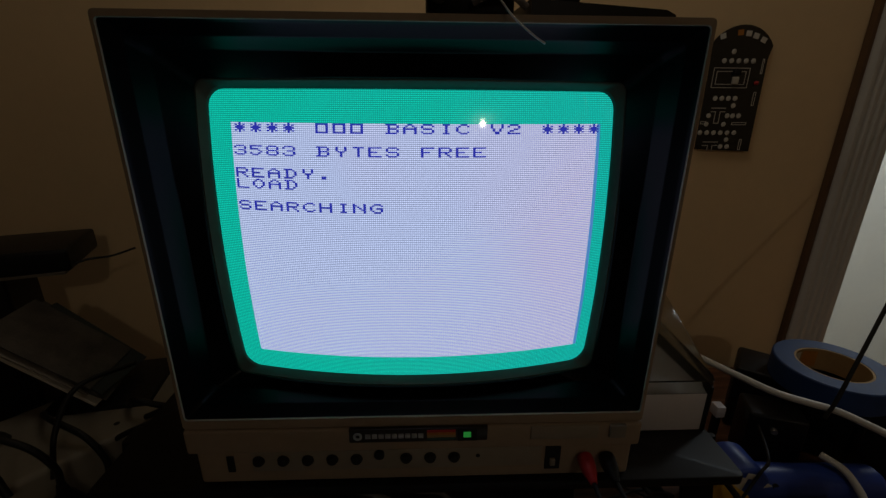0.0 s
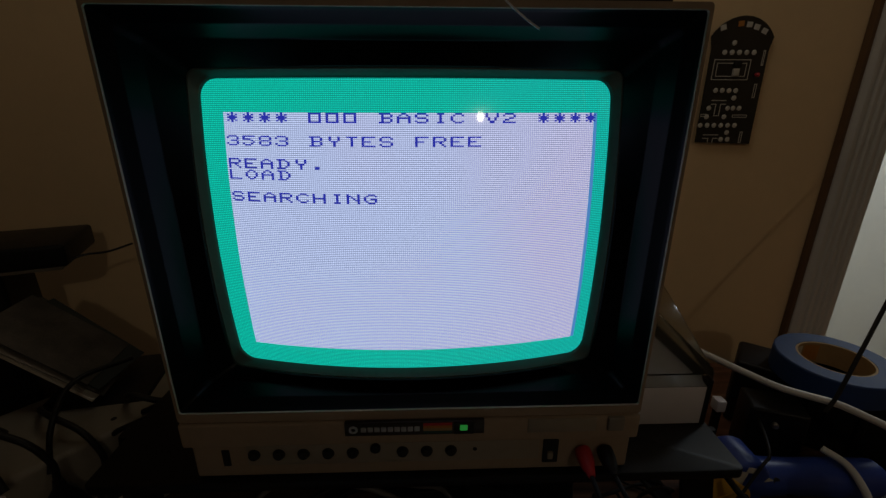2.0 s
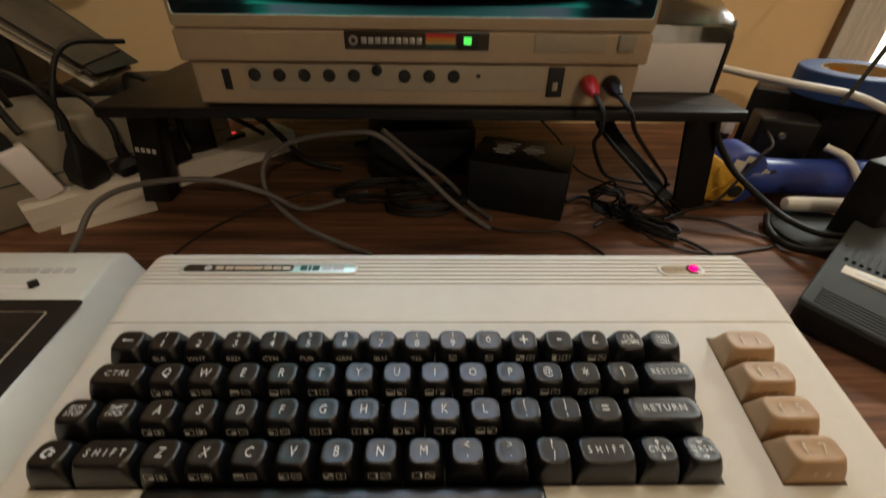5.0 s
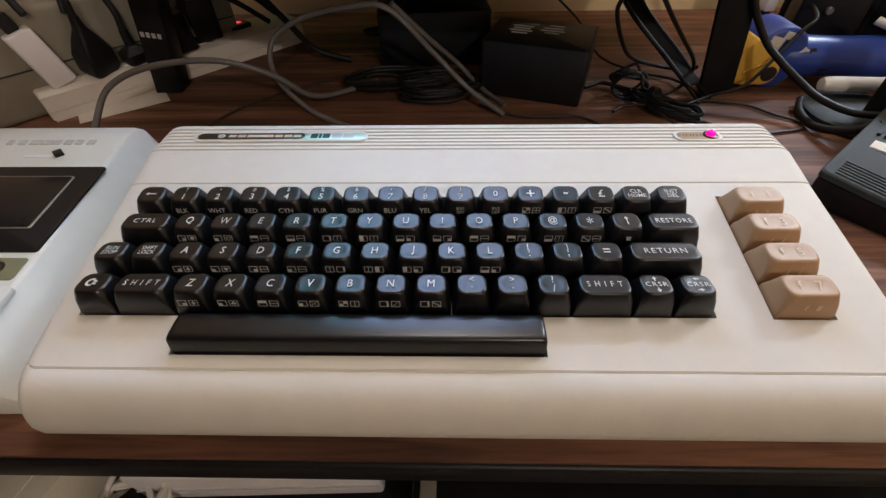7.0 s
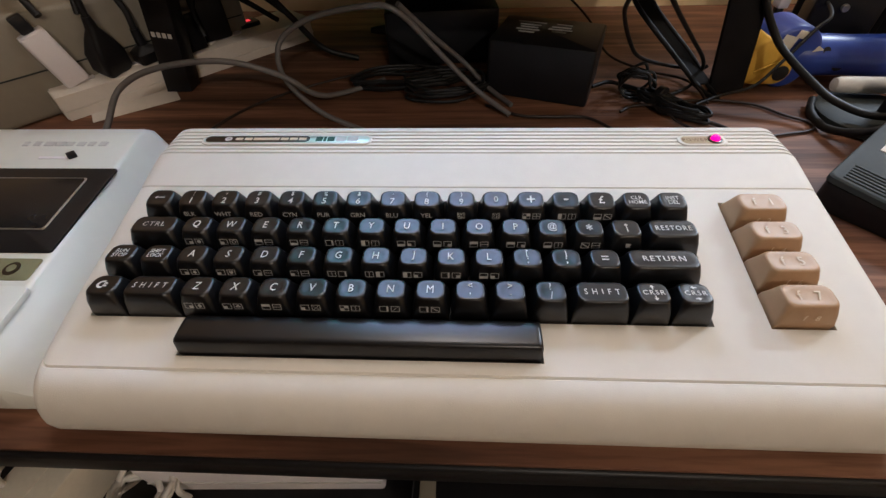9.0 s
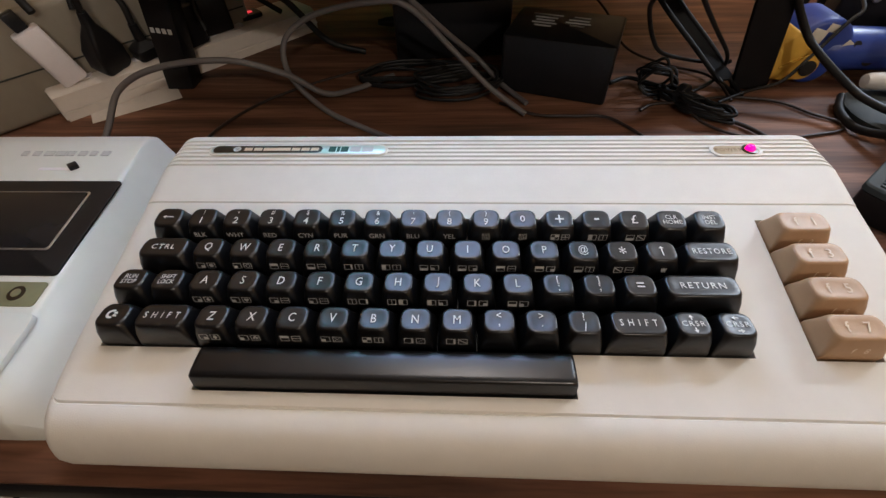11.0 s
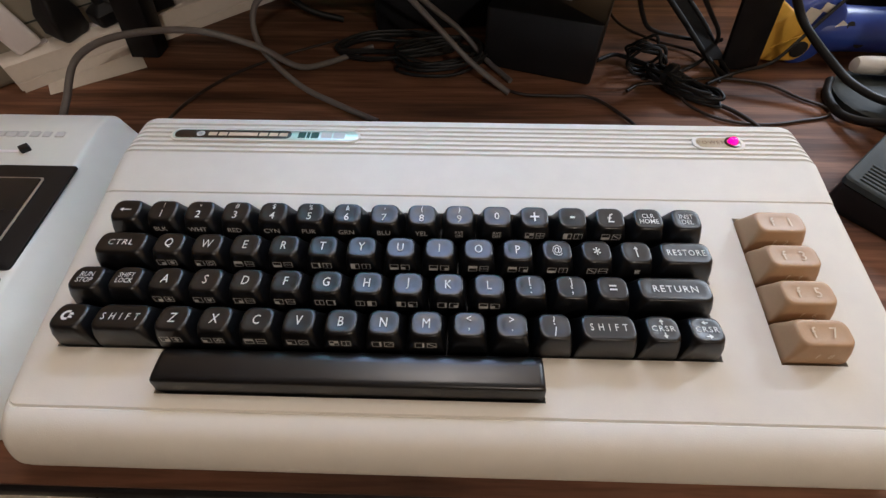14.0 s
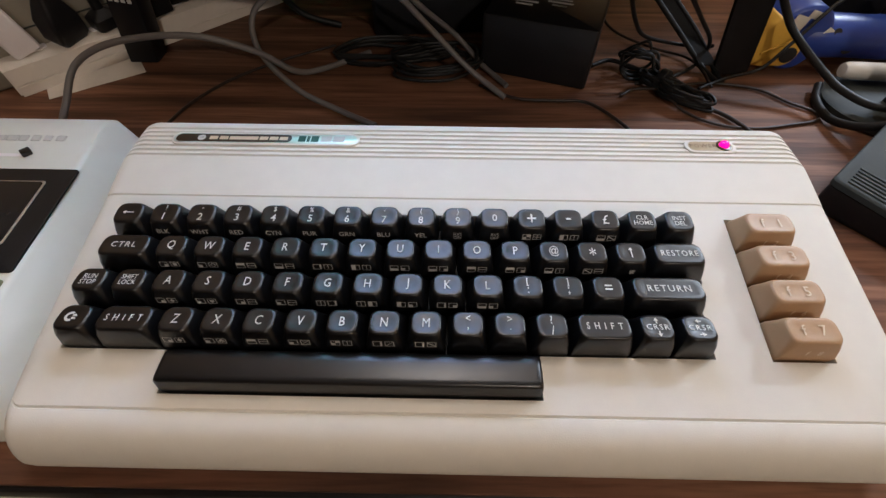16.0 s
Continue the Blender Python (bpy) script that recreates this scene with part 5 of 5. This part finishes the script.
part("winding", turned([(0.0392, 0.0), (0.0605, 0.0), (0.062, 0.0015), (0.062, 0.0285), (0.0605, 0.030), (0.0392, 0.030), (0.0392, 0.0)], 48), TAPEBLUE, roll, "blue tape winding", None, 30)
part("core", turned([(0.0390, 0.0), (0.0390, 0.0296), (0.0368, 0.0296), (0.0368, 0.0), (0.0390, 0.0)], 48), CARD, roll, "brown card core", None, 30)
for a0, mt in ((70, ORANGE), (105, PAPER), (140, ORANGE)):
    bm = bmesh.new()
    loft(bm, [[(0.0366 * math.cos(radians(a0 + k * 5)), 0.0366 * math.sin(radians(a0 + k * 5)), z) for k in range(7)] for z in (0.004, 0.026)], cap=False, closed=False)
    part("core_print", bm, mt, roll)
cable("white round cable along the black case's edge", [(0.29, 0.610, 0.874), (0.345, 0.570, 0.872), (0.388, 0.500, 0.871), (0.410, 0.465, 0.871), (0.434, 0.450, 0.869), (0.458, 0.440, 0.866), (0.482, 0.430, 0.858), (0.515, 0.415, 0.843), (0.57, 0.39, 0.80), (0.64, 0.36, 0.756)], 0.0042, WHITECABLE)
cable("short white cable end beside the handle", [(0.452, 0.432, 0.812), (0.466, 0.415, 0.806), (0.474, 0.398, 0.790), (0.478, 0.384, 0.770), (0.482, 0.378, 0.7555)], 0.0040, WHITECABLE)
cable("thin black wire rising past the tape roll", [(0.446, 0.436, 0.858), (0.458, 0.440, 0.878), (0.485, 0.455, 0.925), (0.545, 0.49, 1.01), (0.66, 0.55, 1.15), (0.80, 0.60, 1.35)], 0.0022, RUBBER)
A2 = 40
tag = thing("white_connector", "small white connector on a thin black post", "connector", pose(0.391, 0.516, DESK))
part("post", box((-0.004, -0.004, 0.0005), (0.004, 0.004, 0.048), 0.001), BLACK, tag)
part("cap", box((-0.006, -0.007, 0.0482), (0.006, 0.007, 0.064), 0.0015), PLUGWHITE, tag, "white cap")
device = thing("modem_box", "flat dark green-grey plastic device with vent slots and a pale label", "device", pose(0.2885, 0.2185, DESK, 0, 0, A2))
def wedge_slab(levels):
    """Rounded plate whose upper face falls towards the front."""
    b = bmesh.new()
    return loft(b, [[(x, y, z + (0.010 * y / 0.12 if z > 0.01 else 0)) for x, y in rounded(0.20 - 2 * k, 0.15 - 2 * k, 0.004, 3, 0.10, -0.075)] for z, k in levels])


part("base", wedge_slab(((0.0005, 0.004), (0.006, 0.0008), (0.0235, 0.0008), (0.0240, 0.002))), BLACK, device, "black lower shell")
part("top_shell", wedge_slab(((0.0242, 0.0006), (0.0246, 0.0), (0.0285, 0.0), (0.0296, 0.0008), (0.0300, 0.0020))), DEVICE, device, "dark green-grey top shell")
for i in range(6):
    part("ridge", box((0.004 + 0.0042 * i, -0.060, 0.0240), (0.0062 + 0.0042 * i, -0.006, 0.0256), 0.0004, 1), DEVICE, device, "", Matrix.Translation((0, 0, 0.0052)) @ Matrix.Rotation(math.atan(0.010 / 0.12), 4, "X"), 0)
for i in range(7):
    part("vent_slot", box((0.086, -0.012 - 0.0052 * i, 0.0285 - 0.00045 * i), (0.112, -0.0095 - 0.0052 * i, 0.0312 - 0.00045 * i)), DARKHOLE, device, "", None, 0)
part("label_plate", box((0.062, -0.058, 0.0250), (0.076, -0.012, 0.0296), 0.0003), PAPER, device, "pale label")
part("label_print", box((0.067, -0.052, 0.0262), (0.071, -0.020, 0.02985)), GREYLEGEND, device, "", None, 0)
plug2 = thing("black_connector", "chunky black connector standing behind the dark device", "connector", pose(0.435, 0.335, DESK, 0, 0, 20))
part("body", box((-0.016, -0.016, 0.0005), (0.022, 0.018, 0.085), 0.004), BLACK, plug2)
cable("black cable looping behind the dark device", [(0.375, 0.375, 0.757), (0.362, 0.352, 0.755), (0.358, 0.322, 0.756), (0.366, 0.298, 0.765), (0.380, 0.286, 0.778)], 0.0036, RUBBER)
pad = thing("dark_pad", "round dark rubber pad on the desk", "pad", pose(0.412, 0.345, DESK))
part("disc", turned([(0.040, 0.0005), (0.046, 0.002), (0.046, 0.008), (0.042, 0.010), (0.0002, 0.010)], 32), DEVICE, pad)

# ---- left of the riser ----
grey = thing("disk_drive", "grey-beige plastic drive case with a groove along its side", "disk drive", Matrix.Translation((-0.400, 0.335, DESK)) @ Matrix.Rotation(math.atan2(0.75, 0.66), 4, "Z"))
part("case", box((-0.10, 0.012, 0.0005), (0.25, 0.14, 0.095), 0.006, 3), GREYBOX, grey)
part("groove", box((-0.095, 0.0112, 0.044), (0.245, 0.0125, 0.0453)), DEVICE, grey, "", None, 0)
blk = thing("black_box", "black box carrying loose papers beside the riser", "box", pose(-0.372, 0.485, DESK, 0, 0, 10))
part("body", box((-0.05, 0.0, 0.0005), (0.06, 0.10, 0.100), 0.004), BLACK, blk)
LEAFLET = node_mat("dark_printed_leaflet", (0.055, 0.048, 0.040), 0.6, vary=0.5, scale=45)
papers = thing("paper_stack", "slanting stack of dark printed leaflets with a white card below", "paper stack", pose(-0.413, 0.520, 0.8960, 0, 39.5, 4))
part("card", slab(0.126, 0.086, 0.001, 0.0, 0.0035, 0.0003, 2), PAPER, papers, "white card")
for i in range(6):
    part("leaflet", slab(0.128 - 0.005 * (i % 3), 0.082, 0.001, 0.0042 + 0.0026 * i, 0.0042 + 0.0026 * i + 0.0019, 0.0002, 2), (DEVICE, LEAFLET, GREYBOX, LEAFLET)[i % 4], papers, "", pose(0.008 * math.sin(i * 2.1) - 0.004, 0.006 * math.cos(i * 1.7), 0, 0, 0, 5 * math.sin(i * 1.3)))
spk = thing("desk_speaker", "black plastic desk speaker near the wall", "speaker", pose(-0.495, 0.609, DESK, 0, 0, 20))
part("cabinet", box((-0.100, -0.05, 0.0005), (-0.015, 0.03, 0.232), 0.006, 3), BLACK, spk)
part("hood", box((-0.110, -0.066, 0.236), (0.058, 0.035, 0.264), 0.004, 3), BLACK, spk, "flat black top")
part("hood_plate", box((-0.108, -0.062, 0.2315), (0.050, 0.031, 0.2362), 0.001), GREYBOX, spk, "grey underside")
part("cone", turned([(0.030, 0), (0.032, 0.004), (0.026, 0.006), (0.012, -0.004), (0.0002, 0.0)], 24, pose(-0.057, -0.050, 0.15, 90, 0, 0)), RUBBER, spk, "round cone")
part("lead", tube([(0.052, -0.055, 0.240), (0.070, -0.045, 0.243), (0.090, -0.03, 0.240), (0.112, -0.01, 0.242)], 0.0014, 6), RUBBER, spk, "thin stiff lead", None, 60)

# ---- on the wall ----
board = thing("wall_board", "black printed circuit board ornament with white maze lines on the wall", "circuit board", pose(0.4535, NORTH - 0.0005, 1.195))
bm = bmesh.new()
out = [(-0.040, -0.075), (0.043, -0.078), (0.041, 0.050), (0.0445, 0.067)]
for k in range(1, 12):
    a = math.radians(28 + 124 * k / 12)
    out.append((0.0505 * math.cos(a), 0.043 + 0.050 * math.sin(a)))
out += [(-0.0445, 0.067), (-0.041, 0.050)]
loft(bm, [[(x, y, z) for x, z in out] for y in (-0.0065, -0.0050)])
part("board", bm, PCB, board, "black board")
for x, z in ((-0.03, -0.06), (0.03, 0.04)):
    part("standoff", turned([(0.003, 0), (0.003, 0.0052), (0.0002, 0.0052)], 12, pose(x, 0.0, z, 90, 0, 0)), TIN, board)


def silk(name, shapes, material, y=-0.0068):
    bm = bmesh.new()
    for x0, z0, x1, z1 in shapes:
        add_box(bm, (x0, y, z0), (x1, y + 0.0004, z1))
    return part(name, bm, material, board, "", None, 0)


def outline_box(x0, z0, x1, z1, t=0.0009):
    return [(x0, z0, x1, z0 + t), (x0, z1 - t, x1, z1), (x0, z0 + t, x0 + t, z1 - t), (x1 - t, z0 + t, x1, z1 - t)]


silk("maze_line", outline_box(-0.034, 0.011, 0.019, 0.038), SILK)
silk("maze_line", outline_box(-0.029, 0.0155, 0.014, 0.0335), SILK)
silk("maze_line", [(-0.027, -0.017, -0.005, -0.016), (-0.027, -0.022, -0.020, -0.021), (-0.012, -0.022, -0.005, -0.021), (-0.020, -0.037, -0.019, -0.021), (-0.013, -0.037, -0.012, -0.021), (-0.020, -0.038, -0.012, -0.037)], SILK)
silk("maze_line", [(-0.030, -0.065, -0.007, -0.064), (-0.030, -0.070, -0.022, -0.069), (-0.015, -0.070, -0.007, -0.069), (-0.022, -0.0775, -0.021, -0.069), (-0.015, -0.0775, -0.014, -0.069)], SILK)
silk("maze_line", outline_box(0.008, -0.040, 0.030, -0.036), SILK)
silk("maze_line", outline_box(0.031, -0.013, 0.035, 0.006), SILK)
silk("maze_line", outline_box(0.034, 0.030, 0.037, 0.050), SILK)
silk("maze_line", outline_box(0.025, -0.076, 0.029, -0.060), SILK)
silk("maze_line", outline_box(-0.039, -0.039, -0.031, -0.035), SILK)
for i, (x, z, a) in enumerate(((-0.030, 0.078, 18), (-0.006, 0.083, 6), (0.006, 0.082, -4), (0.017, 0.079, -12), (0.029, 0.074, -22))):
    part("title_bar", box((-0.0040, -0.0072, -0.0035), (0.0040, -0.0064, 0.0035), 0.0003), SILK if i != 1 else ORANGE, board, "", pose(x, 0, z, 0, -a, 0), 0)
dots = [(-0.010, 0.0, 0.059)] + [(-0.0215 + 0.0105 * i, 0, 0.047) for i in range(5)] + [(-0.024 + 0.0098 * i, 0, -0.003) for i in range(4)] + [(0.005, 0, -0.013), (-0.029, 0, -0.027), (-0.001, 0, -0.027), (0.007, 0, -0.027), (0.016, 0, -0.027), (-0.030, 0, -0.039), (-0.004, 0, -0.039)]
dots += [(-0.037 + 0.0103 * i, 0, -0.051) for i in range(6)] + [(0.005, 0, -0.061), (-0.002, 0, -0.071), (0.008, 0, -0.071)]
for x, _, z in dots:
    part("solder_dot", turned([(0.0035, 0), (0.0034, 0.0006), (0.0022, 0.0010), (0.0002, 0.0011)], 14, pose(x, -0.0064, z, 90, 0, 0)), SILK, board)
part("component", box((-0.0055, -0.0105, 0.016), (0.0030, -0.0064, 0.026), 0.0008), PAPER, board, "small pale component")
part("component", box((-0.0060, -0.0100, 0.028), (0.0050, -0.0064, 0.036), 0.0008), BLACK, board)
part("lamp_part", turned([(0.0028, 0), (0.0028, 0.003), (0.001, 0.005), (0.0002, 0.005)], 12, pose(0.031, -0.0064, 0.018, 90, 0, 0)), REDPLUG, board, "small red lamp")

# ---- on the shelf under the desk ----
SH = 0.638
tray = thing("spare_keyboard", "long white plastic keyboard lying on the shelf under the desk", "keyboard", pose(-0.093, 0.030, SH, 0, 0, 2))
part("body", box((-0.088, 0.011, 0.0005), (0.072, 0.11, 0.041), 0.003, 3), PLUGWHITE, tray)
part("front_seam", box((-0.086, 0.0102, 0.018), (0.071, 0.0111, 0.0195)), GREYLEGEND, tray, "", None, 0)
part("top_seam", box((-0.086, 0.0165, 0.0408), (0.070, 0.0172, 0.0415)), GREYLEGEND, tray, "", None, 0)
cardb = thing("cream_box", "cream card box on the shelf under the desk", "box", pose(-0.232, 0.050, SH, 0, 0, -12))
part("body", box((-0.020, -0.045, 0.0005), (0.018, 0.06, 0.042), 0.002), PAPER, cardb)
part("flap", box((-0.0195, -0.0445, 0.0422), (0.002, 0.055, 0.0432), 0.0003), PAPER, cardb)
for x, y, r, h in ((-0.182, 0.030, 0.016, 0.012), (-0.270, 0.028, 0.016, 0.046), (-0.176, 0.034, 0.020, 0.020)):
    pts = [(x + r * math.cos(2 * math.pi * k / 8), y + 0.8 * r * math.sin(2 * math.pi * k / 8), SH + h + 0.004 * (k % 3) + 0.002 * k / 8) for k in range(20)]
    pts = [(x + r, y, SH + 0.003)] + pts
    cable("pale coiled cable on the shelf under the desk", pts, 0.0020, WHITECABLE, "cable_coil")
ball = thing("bottle_cap", "white round plastic bottle cap on a keyboard under the desk", "cap", pose(-0.132, 0.052, SH + 0.0415))
part("cap", turned([(0.0002, 0.0), (0.0085, 0.0005), (0.0092, 0.003), (0.0092, 0.011), (0.007, 0.014), (0.0002, 0.015)], 18), PLUGWHITE, ball)
darkbox = thing("black_device", "black device box on the shelf under the desk", "device", pose(0.06, 0.05, SH))
part("body", box((-0.06, -0.05, 0.0005), (0.30, 0.10, 0.040), 0.004), BLACK, darkbox)
part("ridge", box((-0.055, -0.03, 0.0402), (-0.045, 0.09, 0.0425), 0.001), GREYBOX, darkbox)

# ---- unseen ceiling fixtures: the first made up for the desk fill ----
dome = thing("unseen_ceiling_lamp", "round metal ceiling lamp added out of view", "ceiling lamp", pose(0.06, 0.45, 2.4))
part("mount", turned([(0.09, 0), (0.09, -0.02), (0.07, -0.03), (0.0002, -0.03)], 24), METAL, dome)
part("stem", turned([(0.010, -0.03), (0.010, -0.44), (0.0002, -0.44)], 12), METAL, dome)
flush = thing("unseen_ceiling_lamp", "small round flush ceiling lamp", "ceiling lamp", pose(0.92, -2.14, 2.4))
part("mount", turned([(0.08, 0), (0.08, -0.012), (0.06, -0.018), (0.0002, -0.018)], 24), METAL, flush)
